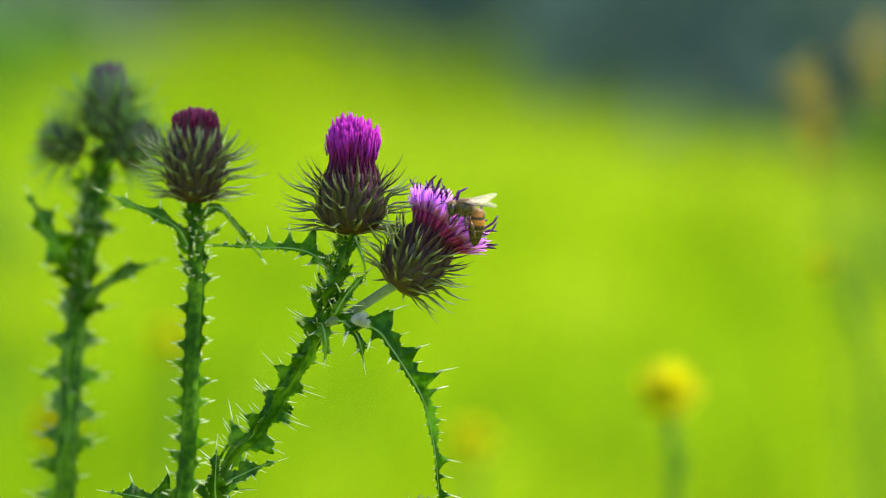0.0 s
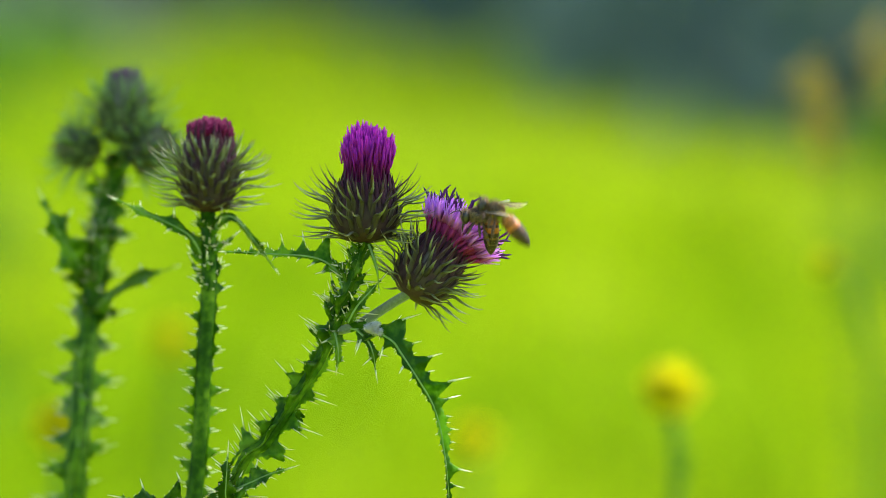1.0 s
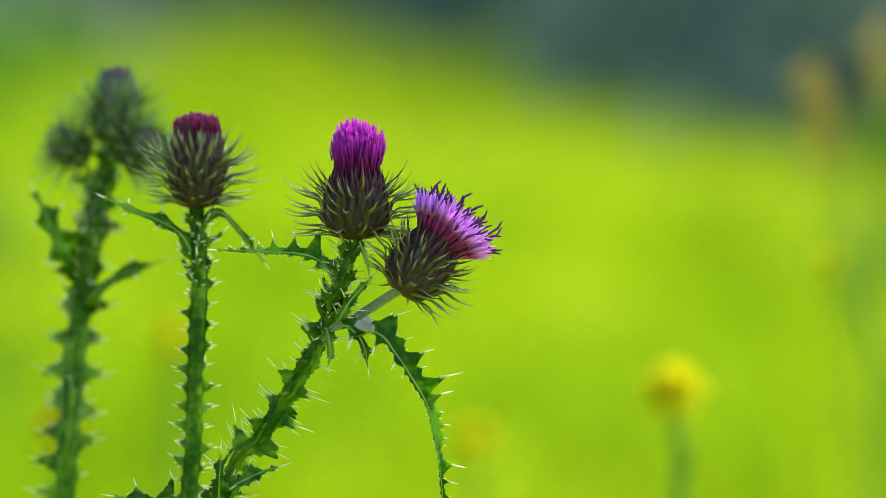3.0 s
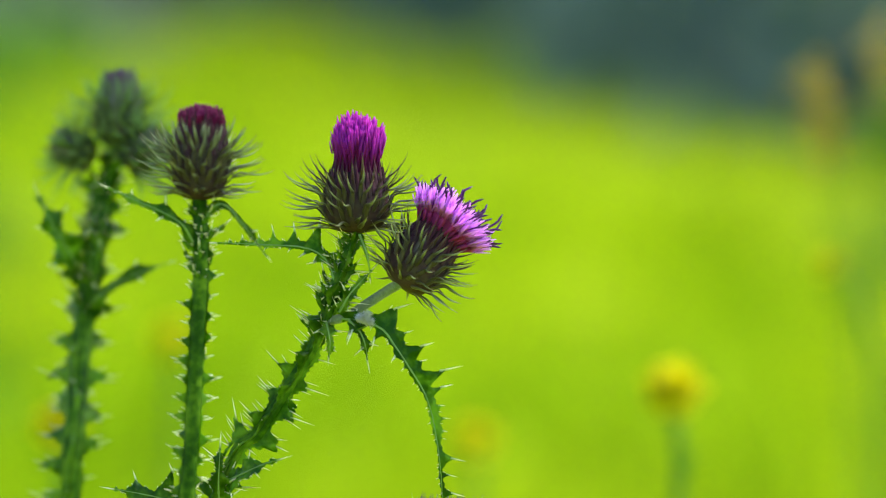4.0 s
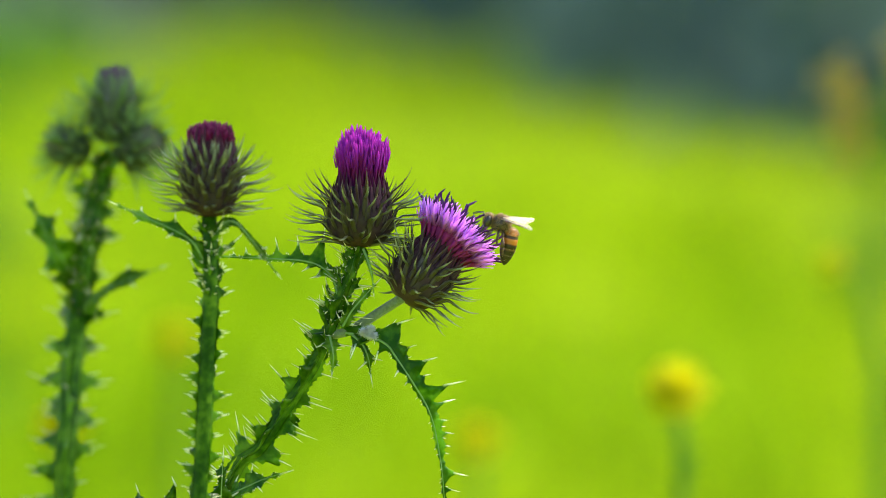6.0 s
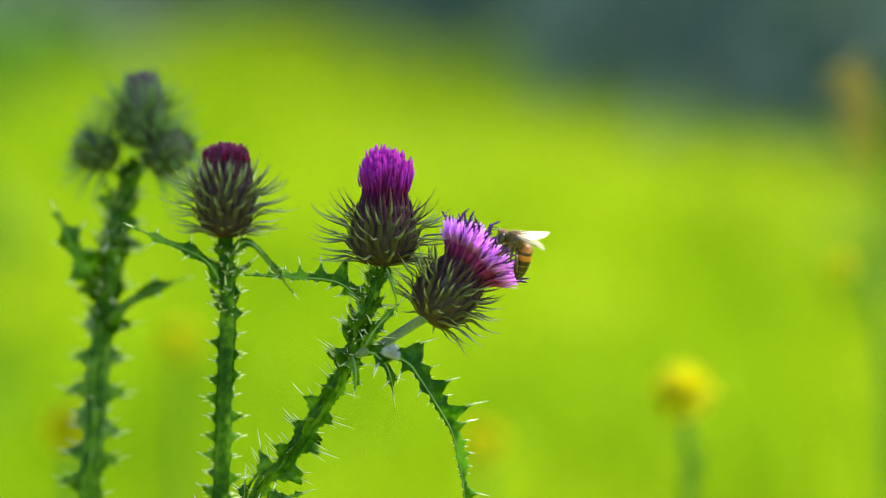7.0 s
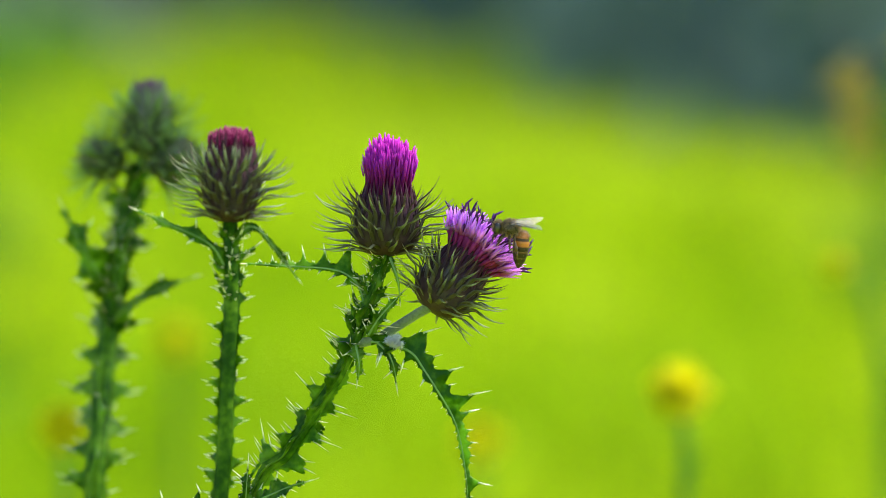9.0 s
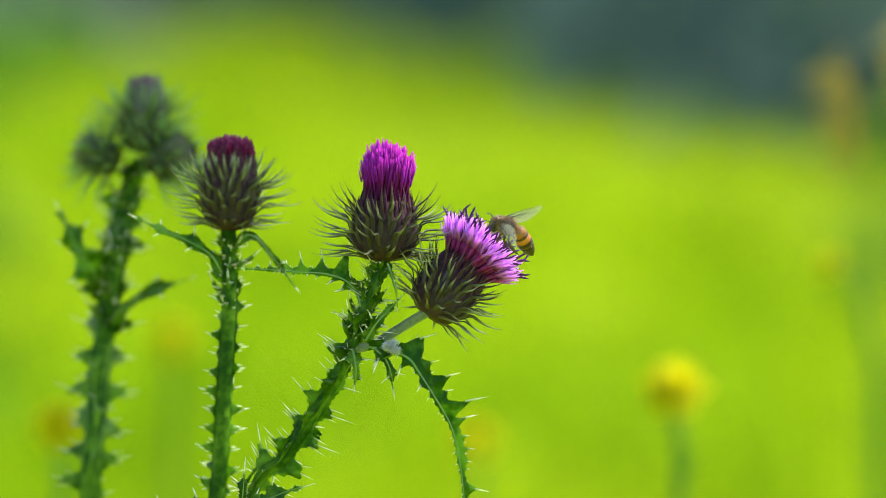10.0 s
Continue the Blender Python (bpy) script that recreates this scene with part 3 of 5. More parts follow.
def tree(height, spread, seed):
    rnd = random.Random(seed)
    base = new("tree")
    b = Build()
    trunk = [Vector((0, 0, -0.1)), Vector((0.1, 0, height * 0.3)), Vector((-0.05, 0.1, height * 0.65)), Vector((0.05, 0, height * 0.95))]
    b.tube(smooth_path(trunk, 14), [0.16 * (1 - i / 15) + 0.02 for i in range(14)], 8)
    tips = []
    for k in range(16):
        z = height * rnd.uniform(0.05, 0.85)
        a = rnd.random() * 6.28
        L = spread * rnd.uniform(0.5, 0.95) * (1.05 - z / height * 0.5)
        p = Vector((0, 0, z))
        q = p + Vector((math.cos(a), math.sin(a), rnd.uniform(0.1, 0.5))) * L
        b.tube([p, (p + q) / 2 + Vector((0, 0, 0.1)), q], [0.06, 0.04, 0.012], 5)
        tips.append((p, q))
    part("trunk", b.mesh("trunk", [WOOD]), base)
    c = Build()
    for k in range(4200):
        p, q = rnd.choice(tips)
        o = p.lerp(q, rnd.uniform(0.35, 1.1)) + Vector((rnd.gauss(0, 1), rnd.gauss(0, 1), rnd.gauss(0, 0.9))) * spread * 0.2
        o.z = max(o.z, 0.02 + 0.3 * rnd.random())
        s = rnd.uniform(0.07, 0.15)
        n = Vector((rnd.gauss(0, 1), rnd.gauss(0, 1), rnd.gauss(0, 1))).normalized()
        u = n.orthogonal().normalized() * s
        v = n.cross(u) * 0.6
        c.face([c.vert(o - u), c.vert(o - v * 0.9), c.vert(o + u), c.vert(o + v)])
    part("crown", c.mesh("crown", [HAZED], smooth=False), base, label="dense dark leaves down to the ground")
    return tagged(base, "dark shady leafy tree at the edge of the meadow", "tree", "trees along the wood's edge")


def shrub(height, spread, seed, foliage=None):
    rnd = random.Random(seed)
    base = new("shrub")
    b = Build()
    for k in range(9):
        a = k * 2.4
        q = Vector((math.cos(a) * spread * 0.6, math.sin(a) * spread * 0.6, height * rnd.uniform(0.5, 0.9)))
        b.tube([Vector((0, 0, -0.05)), q * 0.5 + Vector((0, 0, 0.1)), q], [0.03, 0.02, 0.006], 5)
    part("stem", b.mesh("stem", [WOOD]), base)
    c = Build()
    for k in range(5200):
        n = Vector((rnd.gauss(0, 1), rnd.gauss(0, 1), rnd.gauss(0, 1))).normalized()
        r = rnd.uniform(0.55, 1.05) * (1 + 0.25 * noise.noise(n * 2.2 + Vector((seed, 0, 0))))
        o = Vector((n.x * spread * r, n.y * spread * r, abs(n.z) ** 1.3 * height * r + 0.01))
        m = (n + Vector((rnd.gauss(0, 1), rnd.gauss(0, 1), rnd.gauss(0, 1))) * 0.7).normalized()
        u = m.orthogonal().normalized() * rnd.uniform(0.05, 0.11)
        v = m.cross(u) * 0.6
        c.face([c.vert(o - u), c.vert(o - v * 0.9), c.vert(o + u), c.vert(o + v)])
    part("crown", c.mesh("crown", [foliage or HAZED], smooth=False), base)
    return tagged(base, "dense dark shrub at the edge of the meadow", "shrub", "shrubs along the wood's edge")


first_shrub = shrub(1.3, 1.1, 3)
first_shrub.matrix_basis = pose(2.15, 16.8, 0)
second_shrub = shrub(1.7, 1.4, 9)
second_shrub.matrix_basis = pose(2.1, 19.4, 0)
for i, (x, y) in enumerate([(2.05, 15.0), (1.7, 17.8), (1.6, 20.4), (2.9, 15.4), (1.55, 22.6), (1.25, 26.0), (1.0, 29.5), (0.8, 33.5), (0.4, 38.0), (-0.1, 43.0), (-0.7, 48.0), (-1.6, 53.0), (-2.8, 58.0), (-4.6, 62.0), (-6.6, 65.0), (-4.3, 46.0), (-5.6, 46.5), (-7.4, 48.0),
                             (-8.8, 67.0), (2.9, 20.8), (2.6, 24.5), (3.0, 29.0), (2.8, 33.0), (2.6, 37.5), (2.2, 43.0), (1.6, 49.0), (0.6, 55.0), (-0.8, 61.0), (-2.6, 66.0), (3.2, 48.0), (2.8, 55.0), (1.6, 62.0), (-3.7, 45.5), (-4.4, 43.5), (-4.0, 40.5), (-3.65, 28.0), (-3.5, 31.5), (-3.75, 35.0), (-3.65, 41.0)]):
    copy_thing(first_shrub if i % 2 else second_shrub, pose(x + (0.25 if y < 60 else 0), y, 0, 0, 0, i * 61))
# added low shrubs whose green stands in for grass shaded by the wood
third_shrub = shrub(0.34, 1.0, 14, SHADED_GRASS)
third_shrub.matrix_basis = pose(2.45, 13.9, 0)
tagged(third_shrub, "low green shrub standing in for shaded grass by the wood")
# the outer ones are added to darken the meadow's sides
for i, (x, y) in enumerate([(2.12, 15.2), (2.05, 16.8), (1.95, 18.4), (1.82, 20.2), (1.65, 22.3), (1.55, 24.8), (1.3, 27.8), (1.05, 31.5), (0.75, 36.0), (0.35, 41.5), (-0.2, 48.0), (-1.0, 55.0),
                             (-2.85, 26.0), (-2.85, 29.0), (-3.25, 33.0), (-3.6, 38.0), (-2.45, 15.4), (-2.6, 18.4), (-2.75, 22.0), (-2.12, 11.5), (-1.82, 8.6), (-1.62, 6.3), (2.1, 11.4), (1.74, 8.3), (1.6, 6.2), (2.1, 13.2)]):
    copy_thing(third_shrub, pose(x, y, 0, 0, 0, 40 + i * 83))
first_tree = tree(5.0, 1.9, 2)
first_tree.matrix_basis = pose(4.0, 18.6, 0)
other_tree = tree(6.5, 2.2, 8)
other_tree.matrix_basis = pose(3.6, 23.0, 0, 0, 0, 40)
# last two stand out of view, added to shade the meadow's right side
for i, (x, y) in enumerate([(2.1, 26.0), (1.7, 30.5), (1.3, 35.0), (3.6, 27.0), (0.7, 41.0), (2.6, 38.0), (-0.3, 48.0), (1.9, 45.0), (-1.6, 56.0), (-3.8, 64.0), (-6.2, 70.0), (-8.8, 70.0), (0.0, 58.0),
                             (5.4, 21.0), (5.6, 27.0), (6.0, 36.0), (-11.5, 66.0), (4.8, 8.2), (5.0, 11.8)]):
    copy_thing(first_tree if i % 2 else other_tree, pose(x + 0.9, y, 0, 0, 0, i * 77))


# ---- an unseen tree, added so that its bough shades the thistles ----
BOUGH_REACH = 2.2
SHADED = STAGE.translation + Vector((-0.02, 0, 0.0))      # what the bough shades


def shade_tree():
    """An unseen young tree, added to the right of the view as a shade. Its lowest bough hangs between the sun and the
    thistles, with a gap among the leaves.
    """
    rnd = random.Random(12)
    middle = SHADED + TO_SUN * BOUGH_REACH
    foot = Vector((middle.x + 1.5, middle.y + 0.7, 0))
    base = new("tree")
    base.matrix_basis = Matrix.Translation(foot)
    fork = Vector((middle.x + 1.3, middle.y + 0.6, middle.z - 0.25))
    b = Build()
    b.tube(smooth_path([Vector((0, 0, -0.1)), Vector((0.03, 0.02, 0.9)), fork - foot, Vector((0.1, 0.1, 3.6)), Vector((0.0, 0.1, 4.8))], 26), [0.09 * (1 - i / 27) + 0.012 for i in range(26)], 10)
    limbs = []
    for k in range(9):
        p = Vector((0.05, 0.07, rnd.uniform(2.5, 4.4)))
        a = rnd.uniform(-1.9, 1.9)
        q = p + Vector((math.cos(a), math.sin(a), rnd.uniform(0.2, 0.6))) * rnd.uniform(0.7, 1.2)
        b.tube([p, (p + q) / 2 + Vector((0, 0, 0.06)), q], [0.03, 0.02, 0.006], 6)
        limbs.append((p, q))
    part("trunk", b.mesh("trunk", [WOOD]), base)
    leaf_form = ((0, 0), (0.30, 0.28), (0.55, 0.34), (0.80, 0.24), (1.0, 0.0))

    def blade(c, o, way, face, size):
        side = way.cross(face).normalized() * size
        row = [(c.vert(o + way * (size * u) + side * w + face * (0.12 * size * w)), c.vert(o + way * (size * u)), c.vert(o + way * (size * u) - side * w + face * (0.12 * size * w))) for u, w in leaf_form]
        for p, q in zip(row, row[1:]):
            c.face((p[0], p[1], q[1], q[0]))
            c.face((p[1], p[2], q[2], q[1]))

    c = Build()
    for k in range(1500):
        p, q = rnd.choice(limbs)
        o = p.lerp(q, rnd.uniform(0.3, 1.1)) + Vector((rnd.gauss(0, 1), rnd.gauss(0, 1), rnd.gauss(0, 0.8))) * 0.18
        n = (Vector((rnd.gauss(0, 1), rnd.gauss(0, 1), 1.2))).normalized()
        blade(c, o, n.orthogonal().normalized(), n, rnd.uniform(0.06, 0.1))
    part("crown", c.mesh("crown", [CANOPY], smooth=False), base, label="loose green leafy crown")
    # the bough: a limb, twigs and leaves that face the sun
    d = Build()
    limb = smooth_path([fork, fork.lerp(middle, 0.5) + Vector((0, 0, 0.10)), middle + Vector((0.15, 0, 0.16)), middle + Vector((-0.45, -0.1, 0.12))], 20)
    d.tube([p - foot for p in limb], [0.022 - 0.001 * i for i in range(20)], 8)
    U = (Vector((1, 0, 0)) - TO_SUN * TO_SUN.x).normalized()
    W = TO_SUN.cross(U)
    for k in range(BOUGH_LEAVES):
        o = middle + U * rnd.uniform(-0.5, 0.45) + W * rnd.uniform(-0.4, 0.4) + TO_SUN * rnd.uniform(-0.15, 0.15)
        face = (TO_SUN + Vector((rnd.gauss(0, 1), rnd.gauss(0, 1), rnd.gauss(0, 1))) * 0.35).normalized()
        way = face.cross(Vector((rnd.gauss(0, 1), rnd.gauss(0, 1), rnd.gauss(0, 1)))).normalized()
        size = rnd.uniform(0.045, 0.075)
        mid = o + way * size * 0.5 - STAGE.translation
        gu, gv = mid.dot(U), mid.dot(W)
        # bough ends a little past the thistles; oval gap and notch let sun through
        if gu > 0.034 or (gu > -0.010 and gv > 0.024) or (gu / (0.013 + size * 0.30)) ** 2 + (gv / (0.010 + size * 0.30)) ** 2 < 1:
            continue
        blade(d, o - foot, way, face, size)
        if k % 9 == 0:
            t = min(limb, key=lambda p: (p - o).length)
            if (t - o).length < 0.35 and abs(gv) > 0.06:
                d.tube([t - foot, (t + o) / 2 - foot + Vector((0, 0, 0.02)), o - foot], [0.005, 0.003, 0.0012], 5)
    bough = part("bough", d.mesh("bough", [CANOPY], smooth=False), base, label="leafy bough with a gap among its leaves")
    tagged(base, "unseen young leafy tree added to shade the thistles", "tree")
    return bough


BOUGH_LEAVES = 1000
bough = shade_tree()


# ---- the thistle with two open heads ----
base_c = root(-62, 0)
plant_c = thistle("spiny thistle with a closed and an open purple flower head", base_c)
path_c = [base_c, spot((-60, -300)), spot((-52, -120)), spot((-43.4, -49.6)), spot((-35.0, -36.2)), spot((-28.6, -26.4)), spot((-23.7, -18.3)), spot((-20.5, -9.9)), spot((-17.9, -2.1)), spot((-16.1, 3.2))]
thistle_stem(plant_c, base_c, path_c, 0.0030, 0.0011, (184, -6, 80, 262), 0.0028, 0.0056, 4.2, 1)
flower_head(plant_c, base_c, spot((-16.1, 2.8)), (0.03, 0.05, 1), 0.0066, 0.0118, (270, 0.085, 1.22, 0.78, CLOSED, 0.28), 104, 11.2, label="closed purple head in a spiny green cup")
flower_head(plant_c, base_c, spot((-7.6, -7.5), -2), (0.62, 0.20, 0.76), 0.0062, 0.0128, (112, 0.66, 1.0, 0.85, OPEN, 0.04), 108, 8.8, 1.0, 0.5, 7, label="open lilac head in a spiny green cup")


def plain_stalk(plant, base, pts, r0, r1, mat=None):
    b = Build()
    q = smooth_path([p - base for p in pts], 20)
    b.tube(q, [r0 + (r1 - r0) * i / 19 for i in range(20)], 10, ridge=0.05)
    return part("stalk", b.mesh("stalk", [mat or DOWN]), plant)


plain_stalk(plant_c, base_c, [spot((-21.7, -14.6)), spot((-17.7, -13.5)), spot((-13.3, -10.8)), spot((-9.4, -8.3)), spot((-7.1, -7.0), -2)], 0.0009, 0.0010)


def leaf(plant, base, pts, width, left, right, normal=(0, -1, 0.3), depth=1.0, spine=2.4, seed=1, curl=0.25, plan=None):
    return part("leaf", leaf_mesh("leaf", [p - base for p in pts], width, left, right, normal, depth, spine, seed, curl, 130 if plan is None else 220, plan), plant)


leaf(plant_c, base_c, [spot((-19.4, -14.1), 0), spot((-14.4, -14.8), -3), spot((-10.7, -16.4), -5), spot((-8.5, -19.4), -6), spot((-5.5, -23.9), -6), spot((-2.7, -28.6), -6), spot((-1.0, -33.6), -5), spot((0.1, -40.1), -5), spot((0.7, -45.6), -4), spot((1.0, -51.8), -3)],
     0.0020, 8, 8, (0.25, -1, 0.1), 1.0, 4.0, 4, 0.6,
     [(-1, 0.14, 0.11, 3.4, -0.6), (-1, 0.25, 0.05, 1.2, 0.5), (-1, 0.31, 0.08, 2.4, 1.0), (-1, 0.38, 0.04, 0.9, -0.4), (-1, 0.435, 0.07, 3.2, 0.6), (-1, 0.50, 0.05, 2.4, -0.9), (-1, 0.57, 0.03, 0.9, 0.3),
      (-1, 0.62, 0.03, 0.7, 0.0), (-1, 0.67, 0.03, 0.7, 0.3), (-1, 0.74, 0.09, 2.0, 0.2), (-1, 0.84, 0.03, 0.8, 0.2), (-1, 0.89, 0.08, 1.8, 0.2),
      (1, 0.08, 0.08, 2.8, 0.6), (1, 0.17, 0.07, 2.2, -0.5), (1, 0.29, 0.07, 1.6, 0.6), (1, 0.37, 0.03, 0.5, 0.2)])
leaf(plant_c, base_c, [spot((-20.2, -6.6), 0), spot((-21.4, -3.2), 2), spot((-23.9, -1.0), 3), spot((-27.2, 0.0), 4), spot((-31.7, 0.3), 5), spot((-37.3, 0.6), 6), spot((-43.4, 0.9), 7)],
     0.0013, 4, 7, (0, -1, 0.5), 1.0, 2.8, 9, 0.3,
     [(1, 0.10, 0.10, 1.6, 0.4), (1, 0.24, 0.13, 4.2, 0.1), (1, 0.40, 0.10, 2.6, -0.2), (1, 0.55, 0.08, 1.6, 0.3), (1, 0.66, 0.07, 1.0, 0.0), (1, 0.78, 0.06, 0.8, 0.2), (1, 0.88, 0.05, 0.6, 0.2),
      (-1, 0.14, 0.12, 2.6, 0.5), (-1, 0.27, 0.10, 2.0, 0.6), (-1, 0.42, 0.08, 0.8, 0.3), (-1, 0.60, 0.08, 0.6, 0.2)])
leaf(plant_c, base_c, [spot((-19.2, -12.8), -2), spot((-17.4, -9.7), -3), spot((-15.0, -6.9), -3), spot((-12.9, -4.6), -2)], 0.0016, 3, 3, (0, -1, 0.2), 0.8, 2.0, 12)
leaf(plant_c, base_c, [spot((-15.2, 2.3), -5), spot((-14.2, -0.3), -7), spot((-13.5, -3.0), -7), spot((-13.2, -6.1), -6)], 0.0009, 0, 0, (0, -1, 0.1), 0.2, 1.0, 71)
leaf(plant_c, base_c, [spot((-41.5, -46.3), -2), spot((-38.4, -44.8), -6), spot((-35.0, -43.2), -8), spot((-31.7, -42.1), -9)], 0.0030, 2, 2, (0, -0.9, 0.5), 0.8, 2.6, 21)
leaf(plant_c, base_c, [spot((-43.1, -51.2), -2), spot((-43.3, -46.8), -4), spot((-43.1, -42.9), -5), spot((-42.9, -39.5), -5)], 0.0022, 3, 3, (0.2, -1, 0.2), 1.0, 2.6, 25)
leaf(plant_c, base_c, [spot((-47.3, -51.2), 3), spot((-52.3, -50.1), 1), spot((-57.9, -48.8), -1), spot((-63.8, -47.7), -2)], 0.0030, 3, 3, (0, -1, 0.4), 1.5, 2.4, 33)

plain_stalk(plant_c, base_c, [spot((-53, -140)), spot((-30, -110), 4), spot((-4.4, -75.8), 10), spot((0.2, -62.4), 12)], 0.0016, 0.0013, STEM)
flower_head(plant_c, base_c, spot((0.4, -61.5), 12), (0.05, 0.1, 1), 0.0058, 0.0105, (30, 0.1, 0.5, 0.7, BUD, 0.2), 84, 8.2, 0.9, 0.3, 23, label="half-grown green bud in a spiny cup", tone=1)


def leaflets(plant, base, pts, count, size, seed):
    """Small curled, spiny leaflets that crowd the upper stem."""
    rnd = random.Random(seed)
    meshes = [leaf_mesh("leaflet", [Vector((0, 0, 0)), Vector((0, 0.4 * size, 0.35 * size)), Vector((0, 0.75 * size, 0.6 * size)), Vector((0, 1.0 * size, 1.05 * size))],
                        0.22 * size, 2, 2, (0, -0.6, 1), 1.1, 1.5, seed + k, 0.5, 40) for k in range(3)]
    path = smooth_path([p - base for p in pts], count)
    for i, p in enumerate(path):
        a = i * 2.39996 + rnd.uniform(-0.5, 0.5)
        part("leaflet", meshes[i % 3], plant, Matrix.Translation(p) @ Matrix.Rotation(a, 4, "Z") @ Matrix.Rotation(rnd.uniform(-0.5, 0.35), 4, "X") @ Matrix.Scale(rnd.uniform(0.7, 1.25), 4))


leaflets(plant_c, base_c, [spot((-24.3, -19.4)), spot((-20.5, -9.9)), spot((-17.9, -2.1)), spot((-16.3, 2.3))], 24, 0.0034, 81)
leaf(plant_c, base_c, [spot((-17.4, -14.6), -3), spot((-15.5, -16.4), -4), spot((-14.4, -18.9), -4), spot((-13.8, -22.2), -3)], 0.0013, 2, 2, (0.3, -1, 0.2), 1.3, 2.4, 61)
leaf(plant_c, base_c, [spot((-21.9, -15.0), -3), spot((-21.4, -17.2), -5), spot((-21.2, -19.1), -5), spot((-21.4, -21.7), -4)], 0.0016, 2, 2, (0.3, -1, 0.2), 1.0, 1.6, 63)

wool = Build()
for dx, dz, r in ((0.0, 0.0, 1.0), (1.0, -0.5, 0.8), (-0.9, 0.3, 0.7), (0.5, 0.9, 0.6)):
    fuzz(wool, spot((-14.3 + dx, -14.2 + dz), -6) - base_c, (0.0006 * r, 0.0005 * r, 0.0005 * r), 260, 0.0009, random.Random(9 + int(dx * 10)))
part("wool", wool.mesh("wool", [WOOL]), plant_c, label="tuft of white wool in the leaf's axil")

# ---- the thistle with a single bud ----
base_b = root(-55, -24)
plant_b = thistle("spiny thistle with one closed crimson bud", base_b)
path_b = [base_b, spot((-54, -300), -24), spot((-51, -120), -24), spot((-49.3, -50.1), -24), spot((-48.4, -37.8), -24), spot((-47.8, -23.3), -24), spot((-47.0, -8.8), -24), spot((-46.8, 1.2), -24), spot((-47.2, 10.4), -24)]
thistle_stem(plant_b, base_b, path_b, 0.0023, 0.0014, (178, 3, 75, 110), 0.0017, 0.0036, 1.7, 2)
flower_head(plant_b, base_b, spot((-47.3, 9.9), -24), (0.03, 0.0, 1), 0.0056, 0.0146, (190, 0.01, 1.0, 0.75, BUD, 0.20), 130, 9.6, 0.95, 0.2, 11, label="closed crimson bud in a spiny cup", neck=0.76, inner=6)
leaf(plant_b, base_b, [spot((-48.2, 1.2), -24), spot((-50.7, 5.1), -25), spot((-55.1, 7.7), -25), spot((-60.2, 9.9), -24), spot((-65.2, 12.2), -22)], 0.0013, 3, 3, (0, -1, 0.5), 1.4, 2.0, 41)
leaf(plant_b, base_b, [spot((-46.6, 5.1), -24), spot((-44.5, 8.4), -26), spot((-42.0, 8.8), -28), spot((-38.4, 4.8), -28), spot((-33.9, -1.0), -26)], 0.0010, 2, 2, (0, -1, 0.4), 1.2, 1.4, 45)

leaflets(plant_b, base_b, [spot((-46.8, -6.6), -24), spot((-46.8, 1.2), -24), spot((-47.1, 7.4), -24)], 16, 0.0030, 85)

# ---- the thistle with three buds, behind ----
BACK_A = 84
base_a = root(-76, BACK_A)
plant_a = thistle("spiny thistle with three clustered green buds", base_a)
path_a = [base_a, spot((-77, -300), BACK_A), spot((-75, -120), BACK_A), spot((-72.3, -50.1), BACK_A - 10), spot((-70.8, -30.0), BACK_A - 6), spot((-69.1, -14.4), BACK_A), spot((-66.8, 0.1), BACK_A), spot((-64.6, 11.3), BACK_A + 6), spot((-61.6, 19.3), BACK_A + 10)]
thistle_stem(plant_a, base_a, path_a, 0.0028, 0.0018, (176, 5, 70, 120, 265), 0.0040, 0.0070, 3.6, 3)
heads_a = [flower_head(plant_a, base_a, spot((-61.6, 18.7), BACK_A + 10), (0.02, 0.1, 1), 0.0052, 0.0138, (60, 0.04, 0.85, 0.78, BUD_DUSKY, 0.42), 100, 10.8, 0.95, 0.4, 15, label="closed green and purple bud in a spiny cup", tone=1, neck=0.58),
           flower_head(plant_a, base_a, spot((-66.4, 16.4), BACK_A + 8), (-0.85, 0.0, 0.4), 0.0038, 0.0090, (9, 0.1, 0.5, 0.72, BUD_DUSKY, 0.2), 84, 9.8, 0.95, 0.4, 16, label="small green bud in a spiny cup", tone=1),
           flower_head(plant_a, base_a, spot((-60.0, 15.4), BACK_A + 6), (0.8, -0.4, 0.5), 0.0040, 0.0095, (9, 0.1, 0.5, 0.72, BUD_DUSKY, 0.2), 84, 9.8, 0.95, 0.4, 17, label="small green bud in a spiny cup", tone=1)]
leaf(plant_a, base_a, [spot((-69.4, -5.7), BACK_A), spot((-71.9, -1.2), BACK_A - 4), spot((-75.0, 4.0), BACK_A - 6), spot((-77.7, 9.9), BACK_A - 6)], 0.0036, 3, 3, (0, -1, 0.3), 1.3, 2.6, 51)
leaf(plant_a, base_a, [spot((-68.5, -12.4), BACK_A), spot((-64.6, -9.0), BACK_A - 6), spot((-59.6, -6.1), BACK_A - 8), spot((-52.3, -3.7), BACK_A - 8)], 0.0018, 2, 2, (0, -1, 0.3), 1.2, 1.6, 55)


leaflets(plant_a, base_a, [spot((-69.1, -14.4), BACK_A), spot((-66.8, 0.1), BACK_A), spot((-64.6, 11.3), BACK_A + 6), spot((-62.7, 16.9), BACK_A + 8)], 24, 0.0042, 88)


